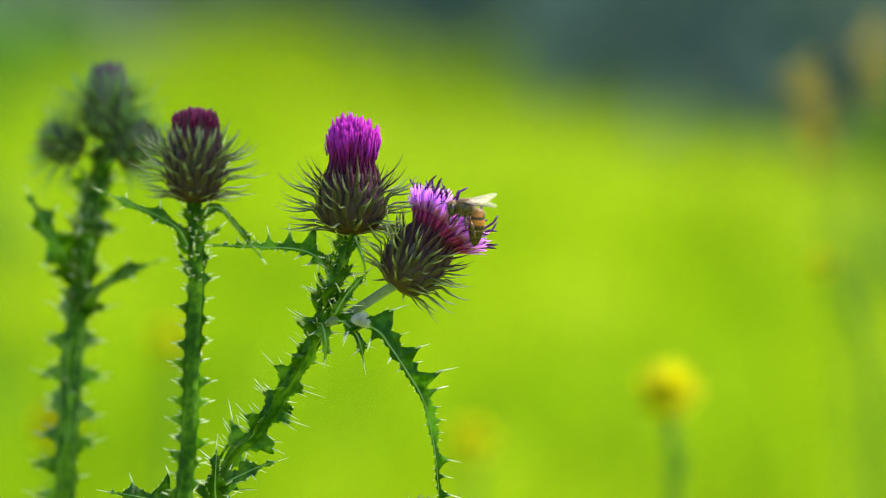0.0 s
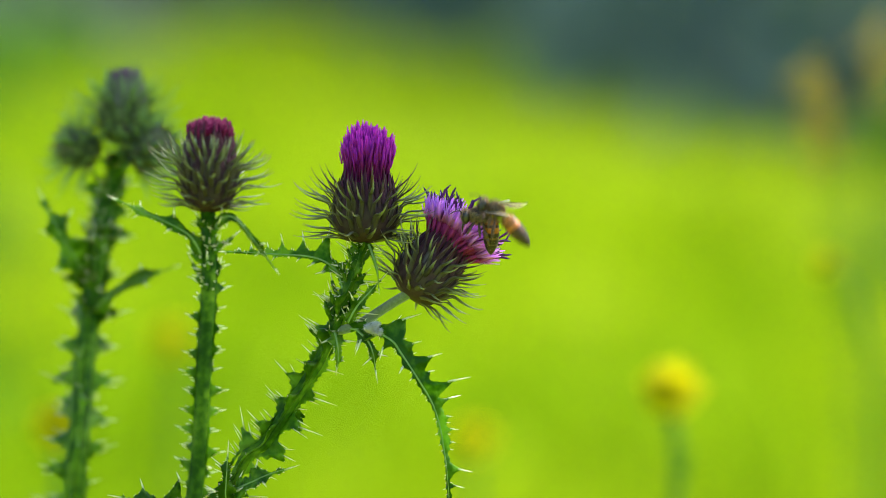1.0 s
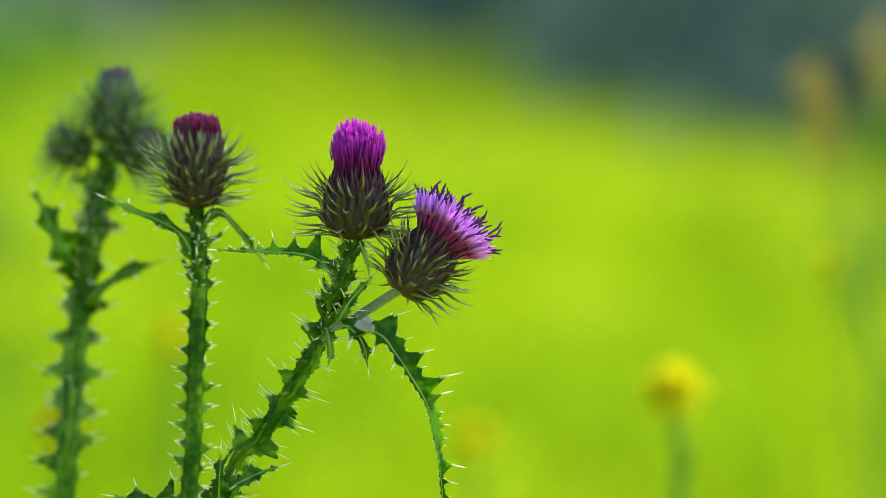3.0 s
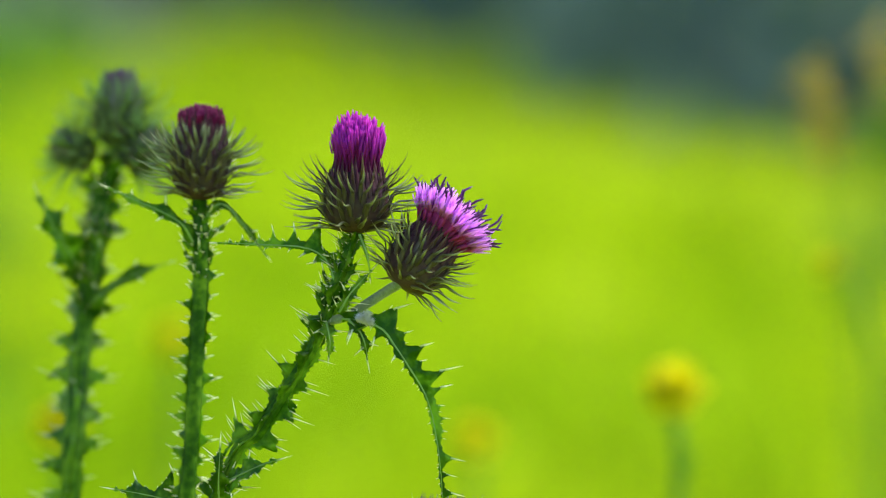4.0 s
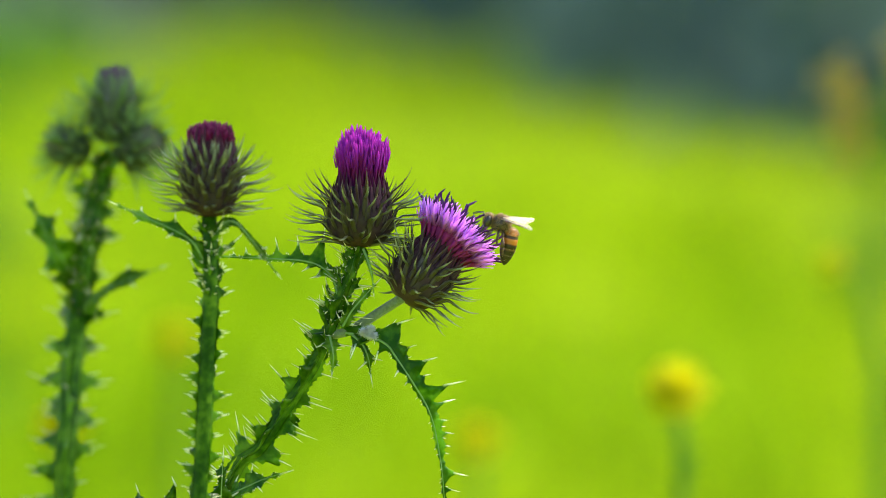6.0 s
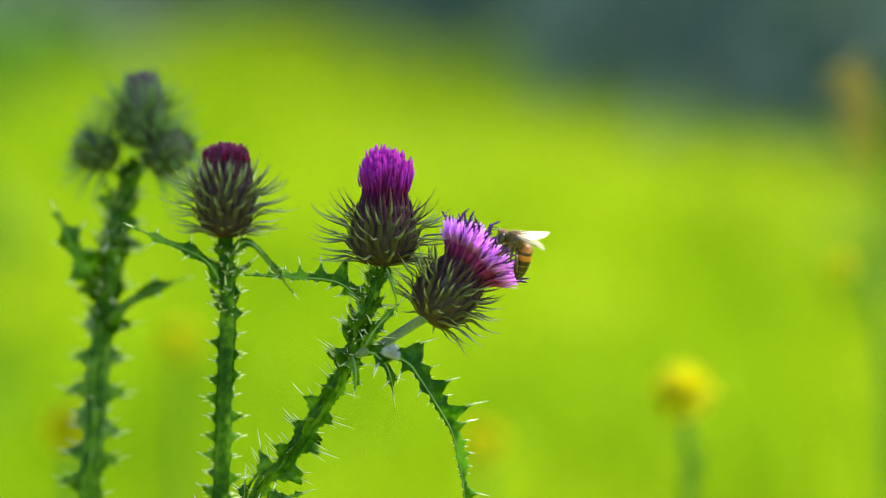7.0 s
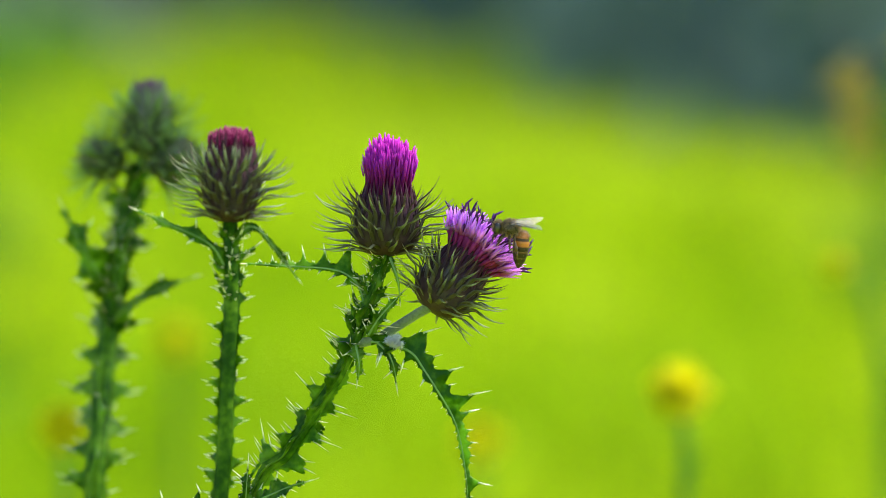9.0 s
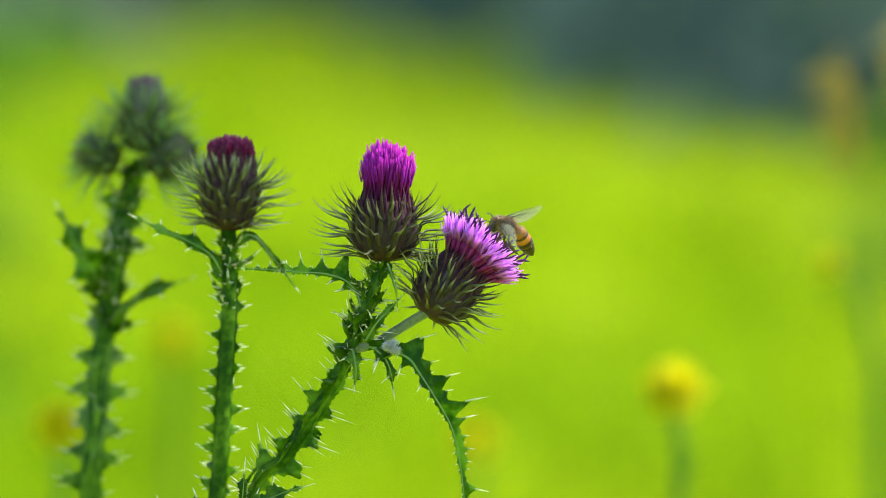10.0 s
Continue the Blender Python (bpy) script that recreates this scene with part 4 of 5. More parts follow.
# ---- herbs out of focus behind ----
def yellow_herb(label, points, back, flower, radius, lean=(0, -1, 0.5), leafy=False):
    base = root(points[0], back)
    plant = tagged(new("yellow_flower"), label, "flower", "yellow flowers in the meadow")
    plant.matrix_basis = STAGE @ Matrix.Translation(base)
    top = spot(flower, back)
    b = Build()
    mid = spot(points[1], back)
    b.tube([p - base for p in smooth_path([base, base.lerp(mid, 0.6), mid, top], 30)], [0.0026 - 0.0010 * i / 29 for i in range(30)], 7)
    part("stem", b.mesh("stem", [HERB]), plant)
    Z = Vector(lean).normalized()
    X = Z.orthogonal().normalized()
    m = Matrix((X, Z.cross(X), Z)).transposed().to_4x4()
    b = Build()
    b.lathe([(0.1 * radius, -0.7 * radius), (0.32 * radius, -0.5 * radius), (0.35 * radius, -0.1 * radius), (0.2 * radius, 0)], 12)
    part("calyx", b.mesh("calyx", [HERB]), plant, Matrix.Translation(top - base) @ m)
    rnd = random.Random(int(back))
    if leafy:
        # upright narrow leaves that crowd the lower stem
        for k in range(7):
            foot = mid.lerp(base, rnd.uniform(0.02, 0.14)) - base
            a = k * 2.39996
            o = Vector((math.cos(a), math.sin(a) * 0.6, 0))
            blade = Build()
            reach = rnd.uniform(0.010, 0.018)
            blade.tube(smooth_path([foot, foot + o * 0.002 + Vector((0, 0, reach * 0.5)), foot + o * 0.0042 + Vector((0, 0, reach))], 8), [0.0004, 0.0009, 0.0012, 0.0013, 0.0012, 0.0009, 0.0005, 0.0001], 6, flat=0.25)
            part("leaf", blade.mesh("leaf", [HERB]), plant)
    petal = Build()
    petal.tube([(0, 0, 0), (radius * 0.5, 0, radius * 0.22), (radius * 0.85, 0, radius * 0.2), (radius, 0, radius * 0.14)], [radius * 0.06, radius * 0.15, radius * 0.15, radius * 0.04], 6, flat=0.2, up=(0, 0, 1))
    pm = petal.mesh("petal", [YELLOW])
    for k in range(40):
        a = k * 2.39996
        part("petal", pm, plant, Matrix.Translation(top - base) @ m @ Matrix.Rotation(a, 4, "Z") @ Matrix.Rotation(-(k / 40) * 1.1, 4, "Y") @ Matrix.Scale(rnd.uniform(0.85, 1.05), 4))
    return plant, base


herb_1, hb_1 = yellow_herb("yellow meadow flower on a leafy green stem", (47.0, (46.4, -41.6)), 420, (45.3, -28.8), 0.0104, leafy=True)
herb_2, hb_2 = yellow_herb("small yellow meadow flower on a tall green stem", (88.0, (85.0, -22.2)), 640, (75.7, -3.2), 0.0055)
herb_3, hb_3 = yellow_herb("low yellow flower among the meadow grass", (-75.2, (-75.7, -42.3)), 420, (-75.7, -35.8), 0.0088)
herb_4, hb_4 = yellow_herb("yellow flower far back in the meadow grass", (-52.9, (-53.5, -35.6)), 900, (-53.3, -18.4), 0.0090)
herb_5, hb_5 = yellow_herb("yellow flower far back in the meadow grass", (7.4, (6.8, -45.6)), 800, (6.0, -38.4), 0.0095)


def seed_herb(base_x, back, tops, label):
    base = root(base_x, back)
    plant = tagged(new("seeding_herb"), label, "herb", "tall herbs behind")
    plant.matrix_basis = STAGE @ Matrix.Translation(base)
    rnd = random.Random(4)
    for (foot, tip, r) in tops:
        b = Build()
        p, q = spot(foot, back), spot(tip, back)
        b.tube([v - base for v in smooth_path([base, base.lerp(p, 0.7), p, q], 24)], [0.0006 - 0.0003 * i / 23 for i in range(24)], 6)
        stem = part("stem", b.mesh("stem", [HERB]), plant)
        c = Build()
        for k in range(64):
            o = q - base + Vector((rnd.gauss(0, 0.55) * r, rnd.gauss(0, 0.5) * r, (rnd.gauss(0, 0.8) if k % 3 else rnd.uniform(-3.4, 0)) * r))
            w = Vector((rnd.gauss(0, 1), rnd.gauss(0, 1), 0.6)).normalized()
            c.tube([o, o + w * 0.0016, o + w * 0.0034], [0.0003, 0.0009, 0.0002], 5)
        tagged(part("seed_head", c.mesh("seed_head", [STRAW]), stem), kind="stuff")
    return plant, base


herb_6, hb_6 = seed_herb(96.0, 560, [((76.6, 12.4), (73.2, 32.5), 0.006), ((84.4, 15.7), (86.8, 38.1), 0.006), ((78.8, 12.4), (75.7, 24.7), 0.005)], "tall dry herb with straw-coloured seed heads")


# ---- bees ----
def ball(b, centre, radii, rings=10, sides=14, slot=0):
    c = Vector(centre)
    rows = []
    for i in range(rings + 1):
        th = math.pi * (i + 0.0001) / (rings + 0.0002)
        rows.append([b.vert(c + Vector((math.cos(th) * radii[0], math.sin(th) * radii[1] * math.cos(2 * math.pi * k / sides), math.sin(th) * radii[2] * math.sin(2 * math.pi * k / sides))), i / rings)
                     for k in range(sides)])
    for p, q in zip(rows, rows[1:]):
        for k in range(sides):
            b.face((p[k], p[(k + 1) % sides], q[(k + 1) % sides], q[k]), slot)


BEE_SIZE = 0.00094


def bee(label):
    """A honeybee: x forwards, z up, its origin in the middle of the thorax."""
    rnd = random.Random(6)
    mm = BEE_SIZE
    root_ob = tagged(new("honeybee"), label, "bee", "honeybees at the thistle")
    b = Build()
    ball(b, (0, 0, 0), (2.0 * mm, 1.75 * mm, 1.7 * mm), slot=1)
    fuzz(b, (0, 0, 0), (1.95 * mm, 1.7 * mm, 1.65 * mm), 1400, 0.66 * mm, rnd)
    part("thorax", b.mesh("thorax", [FUZZ, DARK]), root_ob, label="buff furry thorax")
    b = Build()
    ball(b, (2.75 * mm, 0, -0.5 * mm), (0.95 * mm, 1.75 * mm, 1.5 * mm), slot=1)
    fuzz(b, (2.8 * mm, 0, -0.2 * mm), (0.9 * mm, 1.2 * mm, 1.4 * mm), 700, 0.5 * mm, rnd)
    b.tube([(3.0 * mm, 0, -1.6 * mm), (3.3 * mm, 0, -2.6 * mm), (3.2 * mm, 0, -3.6 * mm)], [0.3 * mm, 0.2 * mm, 0.06 * mm], 6, 1)
    head = part("head", b.mesh("head", [FUZZ, DARK]), root_ob)
    for s in (-1, 1):
        b = Build()
        ball(b, (2.75 * mm, s * 1.45 * mm, -0.35 * mm), (0.62 * mm, 0.5 * mm, 1.15 * mm))
        part("eye", b.mesh("eye", [DARK]), head, label="dark glossy eye")
        b = Build()
        b.tube([(3.5 * mm, s * 0.4 * mm, 0.2 * mm), (4.3 * mm, s * 0.9 * mm, 1.0 * mm), (5.4 * mm, s * 1.2 * mm, 0.6 * mm), (6.3 * mm, s * 1.4 * mm, 0.0)], [0.11 * mm, 0.1 * mm, 0.12 * mm, 0.08 * mm], 6)
        part("antenna", b.mesh("antenna", [DARK]), head)
    b = Build()
    prof = []
    for i in range(45):
        u = i / 44
        r = 1.72 * (1 - abs((u - 0.40) / 0.60) ** 2.0) ** 0.68 if u > 0.40 else 0.95 + 0.77 * math.sin(math.pi / 2 * u / 0.40) ** 0.7
        r = max(0.06, r * (1.0 + 0.045 * ((u * 6.2) % 1 - 0.5)))
        prof.append((r * mm, u * 7.9 * mm))
    b.lathe(prof, 20)
    fuzz(b, (0, 0, 0.9 * mm), (1.5 * mm, 1.5 * mm, 1.0 * mm), 350, 0.5 * mm, rnd, 1)
    fuzz(b, (0, 0, 4.2 * mm), (1.65 * mm, 1.65 * mm, 3.0 * mm), 50, 0.3 * mm, rnd, 1)
    ab = part("abdomen", b.mesh("abdomen", [ABDOMEN, FUZZ]), root_ob, label="orange abdomen with black bands")
    wings = []
    for s in (-1, 1):
        for fore in (True, False):
            b = Build()
            L, W = (8.4 * mm, 1.35 * mm) if fore else (5.8 * mm, 1.0 * mm)
            n = 18
            A, B = [], []
            for i in range(n):
                u = i / (n - 1)
                w = W * (0.10 + 0.90 * math.sin(math.pi * u ** 0.75) ** 0.6 if u < 1 else 0.05)
                y0 = -0.35 * W * math.sin(u * math.pi)
                A.append([b.vert((y0 + w * 0.6, u * L, 0.03 * mm), u), b.vert((y0, u * L, 0.05 * mm + 0.02 * mm * math.sin(9 * u)), u), b.vert((y0 - w * 1.2, u * L, 0.0), u)])
                B.append([b.vert((y0 + w * 0.6, u * L, 0.0), u), b.vert((y0, u * L, 0.02 * mm), u), b.vert((y0 - w * 1.2, u * L, -0.03 * mm), u)])
            for i in range(n - 1):
                for k in range(2):
                    b.face((A[i][k], A[i][k + 1], A[i + 1][k + 1], A[i + 1][k]))
                    b.face((B[i][k + 1], B[i][k], B[i + 1][k], B[i + 1][k + 1]))
            b.tube([(W * 0.1, 0, 0.05 * mm), (W * 0.25, L * 0.5, 0.06 * mm), (0, L * 0.97, 0.05 * mm)], [0.12 * mm, 0.07 * mm, 0.03 * mm], 5, 1)
            b.tube([(0, 0, 0.05 * mm), (-W * 0.4, L * 0.4, 0.06 * mm), (-W * 0.7, L * 0.7, 0.05 * mm)], [0.06 * mm, 0.04 * mm, 0.02 * mm], 4, 1)
            b.tube([(-W * 0.2, L * 0.3, 0.05 * mm), (0, L * 0.6, 0.06 * mm), (-W * 0.4, L * 0.85, 0.05 * mm)], [0.04 * mm, 0.04 * mm, 0.02 * mm], 4, 1)
            ob = part("wing", b.mesh("wing", [WING, LEG]), root_ob, label="clear amber-veined wing")
            wings.append((ob, s, fore))
    for s in (-1, 1):
        for k, (x, reach, back) in enumerate(((1.0, 1.9, 1.0), (0.0, 2.2, -0.4), (-0.9, 3.3, -1.2))):
            b = Build()
            h = Vector((x * mm, s * 1.1 * mm, -1.2 * mm))
            k1 = h + Vector((back * 0.3, s * 1.2, -reach * 0.35)) * mm
            k2 = k1 + Vector((back * 0.6, s * 0.2, -reach * 0.6)) * mm
            k3 = k2 + Vector((back * 0.5, -s * 0.3, -reach * 0.5)) * mm
            fat = 1.5 if k == 2 else 1.0
            b.tube([h, h.lerp(k1, 0.5), k1], [0.22 * mm, 0.3 * mm, 0.2 * mm], 7)
            b.tube([k1, k1.lerp(k2, 0.6), k2], [0.2 * mm, 0.32 * mm * fat, 0.24 * mm * fat], 7)
            b.tube([k2, k2.lerp(k3, 0.5), k3], [0.24 * mm * fat, 0.2 * mm, 0.07 * mm], 6)
            part("leg", b.mesh("leg", [LEG]), root_ob)
    return root_ob, ab, wings


bee_1 = bee("honeybee with an orange banded abdomen, feeding on the open thistle")
bee_2 = bee("honeybee hovering beside the open thistle head")
bee_3 = bee("honeybee with folded amber wings, feeding on the open thistle")


# ---- movement ----
def sway(base, across, up, degrees):
    return STAGE @ Matrix.Translation((across * 0.001, 0, up * 0.001)) @ Matrix.Rotation(radians(degrees), 4, "Y") @ Matrix.Translation(base)


def fly(across, up, back, heading, roll, turn):
    """A bee on the stage: heading in degrees turned up from the right, roll showing its back to the camera, turn swinging it about the upright."""
    a = radians(heading)
    X = Vector((math.cos(a), 0, math.sin(a)))
    Z = Vector((math.sin(a), 0, -math.cos(a)))
    if Z.z < 0:
        Z = -Z
    Z = (Z * math.cos(radians(roll)) + Vector((0, -1, 0)) * math.sin(radians(roll))).normalized()
    Y = Z.cross(X)
    return STAGE @ Matrix.Translation((across * 0.001, back * 0.001, up * 0.001)) @ Matrix.Rotation(radians(turn), 4, "Z") @ Matrix((X, Y, Z)).transposed().to_4x4()


def bent(bend):
    """The abdomen's pose on the bee, hanging by that many degrees."""
    return Matrix.Translation((-2.6 * BEE_SIZE, 0, -0.2 * BEE_SIZE)) @ Matrix.Rotation(radians(-90 - bend), 4, "Y")


def wing_pose(s, fore, sweep, lift, twist=0):
    """sweep: degrees back from straight out; lift: degrees up; twist: degrees about its length."""
    m = Matrix.Translation(((0.6 if fore else -0.4) * BEE_SIZE, s * 1.2 * BEE_SIZE, 1.2 * BEE_SIZE)) @ Matrix.Rotation(radians(s * (sweep if fore else sweep + 8)), 4, "Z") @ Matrix.Rotation(radians(s * lift), 4, "X") @ Matrix.Rotation(radians(twist), 4, "Y")
    return m if s > 0 else m @ Matrix.Rotation(math.pi, 4, "X")


def beat(wings, flights):
    """Wings beat within the flights (start, end) and lie back over the body otherwise."""
    for ob, s, fore in wings:
        rows = []
        flying = lambda t: any(a <= t <= b for a, b in flights)
        last = None
        for k in range(0, 301):
            t = k / FPS
            f = flying(t)
            if f:
                rows.append((t, wing_pose(s, fore, 48, (24, 64, -18)[k % 3])))
            elif last is None or last or k == 300 or flying(t + 1.0 / FPS):
                rows.append((t, wing_pose(s, fore, 57 if fore else 52, 2 if s > 0 else 10, 28 * s)))
            last = f
        walk(ob, rows)


def motions():
    walk(plant_c, [(t, sway(base_c, x, z, r)) for t, x, z, r in (
        (0, -2.12, 0.14, -0.44), (0.1, -0.23, 0.57, 0.03), (0.2, 0.86, 1.05, 0.34), (0.3, -0.29, 1.66, 0.16), (0.4, -2.46, 3.1, -0.21),
        (0.5, -4.94, 3.33, -0.7), (0.6, -5.41, 2.82, -0.82), (0.7, -5.19, 1.6, -0.83), (0.8, -3.32, -0.72, -0.53), (0.9, -1.07, -1.63, -0.08),
        (1, 0.54, -1.7, 0.28), (1.1, 0.04, -0.36, 0.18), (1.2, -1.5, 1.62, -0.12), (1.3, -3.53, 3.3, -0.54), (1.4, -4.85, 4.28, -0.85),
        (1.5, -4.62, 3.57, -0.9), (1.6, -3.27, 1.76, -0.62), (1.7, -1.85, -0.11, -0.33), (1.8, -1.24, -1.48, -0.19), (1.9, -1.68, -1.48, -0.21),
        (2, -2.51, -0.43, -0.25), (2.1, -3.05, 0.69, -0.38), (2.2, -2.02, 1.08, -0.19), (2.3, -0.26, 0.44, 0.1), (2.4, 0.39, -0.24, 0.14),
        (2.5, 0, -0, 0), (2.6, -1.01, 0.08, -0.21), (2.7, -1.61, -0.32, -0.36), (3.8, 0.32, -1.55, 0.05), (3.9, -0, -0.87, 0.02),
        (4, -1.23, 0.41, -0.17), (4.1, -3.28, 1.87, -0.61), (4.2, -4.8, 3.3, -0.94), (4.3, -5.3, 4.01, -1.07), (4.4, -4.75, 3.33, -1.06),
        (4.5, -2.91, 1.63, -0.81), (4.6, -1.12, -0.41, -0.45), (4.7, 0.4, -1.84, -0.11), (4.8, 0.06, -2.06, -0.12), (4.9, -2.03, -0.31, -0.41),
        (5, -5.37, 1.97, -0.94), (5.1, -5.27, 2.39, -0.88), (5.2, -3.74, 1.42, -0.59), (5.3, -1.27, -0.39, -0.13), (5.4, 1.5, -2.31, 0.39),
        (5.5, 3.15, -4.07, 0.67), (5.6, 2.19, -3.59, 0.58), (5.7, 0.69, -2.79, 0.39), (6.8, 0.92, -3.96, -0.11), (6.9, 1.88, -4.79, 0.05),
        (7, 4.09, -6.36, 0.44), (7.1, 5.97, -7.35, 0.86), (7.2, 7.58, -7.9, 1.23), (7.3, 8.05, -7.28, 1.42), (7.4, 7.3, -6.48, 1.35),
        (7.5, 3.66, -3.85, 0.75), (7.6, -0.5, -1.06, -0.11), (7.7, -3.84, 0.6, -0.86), (7.8, -3.18, 0.36, -0.82), (7.9, -0.36, -1.87, -0.42),
        (8, 4.12, -4.9, 0.31), (8.1, 6.04, -6.08, 0.71), (8.2, 4.99, -5.15, 0.57), (8.3, 2, -3.34, 0.05), (8.4, -1.95, 0.08, -0.6),
        (8.5, -4.71, 2.2, -1.05), (8.6, -5.17, 3.13, -1.11), (8.7, -3.43, 2.36, -0.78), (8.8, 0.18, -0.16, -0.13), (8.9, 2.97, -2.52, 0.34),
        (9, 4.73, -4.35, 0.62), (9.1, 3.63, -3.98, 0.37), (9.2, 1.29, -2.85, -0.11), (9.3, -1.17, -1.15, -0.59), (9.4, -2.09, -0.21, -0.77),
        (9.5, -1.69, -0.44, -0.72), (9.6, -0.09, -0.9, -0.27), (9.7, 1.92, -2.26, 0.21), (9.8, 3.63, -3.83, 0.62), (9.9, 5.02, -5.15, 0.97),
        (10, 4.23, -5.5, 0.89),
    )])
    walk(plant_b, [(t, sway(base_b, x, z, r)) for t, x, z, r in (
        (0, -1.86, -0.76, -0.15), (0.1, 0.12, -0.1, 0.74), (0.2, 1.24, 0.6, 1.29), (0.3, -0.02, 1.44, 0.89), (0.4, -2.36, 3.24, 0.31),
        (0.5, -5.08, 3.64, -0.8), (0.6, -5.61, 2.86, -1.06), (0.7, -5.41, 1.26, -1.24), (0.8, -3.49, -1.59, -1.04), (0.9, -1.09, -2.82, -0.23),
        (1, 0.65, -3.09, 0.57), (1.1, 0.2, -1.36, 0.63), (1.2, -1.32, 1.12, 0.45), (1.3, -3.41, 3.24, -0.06), (1.4, -4.74, 4.56, -0.47),
        (1.5, -4.5, 3.94, -0.73), (1.6, -3.16, 1.65, -0.52), (1.7, -1.74, -0.71, -0.3), (1.8, -1.18, -2.51, -0.28), (1.9, -1.68, -2.72, -0.29),
        (2, -2.56, -1.73, -0.13), (2.1, -3.13, -0.2, -0.24), (2.2, -2.03, 0.5, 0.12), (2.3, -0.2, 0.02, 0.47), (2.4, 0.44, -0.52, 0.32),
        (2.5, 0, -0, 0), (2.6, -1.06, 0.03, -0.37), (2.7, -1.7, -0.51, -0.72), (3.8, 0.62, -2.65, 0.28), (3.9, 0.33, -1.94, 0.4),
        (4, -0.91, -0.53, 0.32), (4.1, -3.06, 1.27, -0.24), (4.2, -4.64, 3.05, -0.58), (4.3, -5.15, 3.99, -0.69), (4.4, -4.6, 3.35, -0.78),
        (4.5, -2.7, 1.53, -0.63), (4.6, -0.88, -0.95, -0.33), (4.7, 0.69, -2.74, 0.04), (4.8, 0.31, -3.15, -0.03), (4.9, -1.88, -1.29, -0.25),
        (5, -5.38, 1.16, -0.85), (5.1, -5.24, 1.59, -0.55), (5.2, -3.62, 0.41, -0.05), (5.3, -1.03, -1.72, 0.59), (5.4, 1.87, -3.99, 1.33),
        (5.5, 3.58, -6.08, 1.63), (5.6, 2.45, -5.2, 1.11), (5.7, 0.74, -3.95, 0.46), (6.8, 1.28, -5.05, -0.25), (6.9, 2.09, -5.68, -0.57),
        (7, 4.2, -7.15, -0.57), (7.1, 6.31, -8.54, 0.19), (7.2, 8.14, -9.42, 0.97), (7.3, 8.79, -8.96, 1.61), (7.4, 8.13, -8.3, 1.78),
        (7.5, 4.46, -5.53, 1.24), (7.6, -0.03, -1.99, -0.1), (7.7, -3.72, 0.25, -1.44), (7.8, -3.18, 0.32, -1.61), (7.9, -0.38, -1.89, -1.46),
        (8, 4.16, -5.02, -0.83), (8.1, 6.22, -6.34, -0.4), (8.2, 5.17, -5.23, -0.62), (8.3, 2.05, -3.11, -1.42), (8.4, -2.02, 0.84, -2.13),
        (8.5, -4.89, 3.32, -2.72), (8.6, -5.34, 4.28, -2.5), (8.7, -3.48, 3.33, -1.84), (8.8, 0.31, 0.35, -0.91), (8.9, 3.21, -2.45, -0.3),
        (9, 5.01, -4.63, 0.03), (9.1, 3.85, -4.13, -0.44), (9.2, 1.37, -2.74, -1.21), (9.3, -1.2, -0.72, -1.86), (9.4, -2.15, 0.45, -2.07),
        (9.5, -1.72, 0.26, -2.07), (9.6, 0.03, -0.5, -1.17), (9.7, 2.17, -2.29, -0.37), (9.8, 3.97, -4.32, 0.23), (9.9, 5.44, -6.08, 0.76),
        (10, 4.6, -6.72, 0.64),
    )])
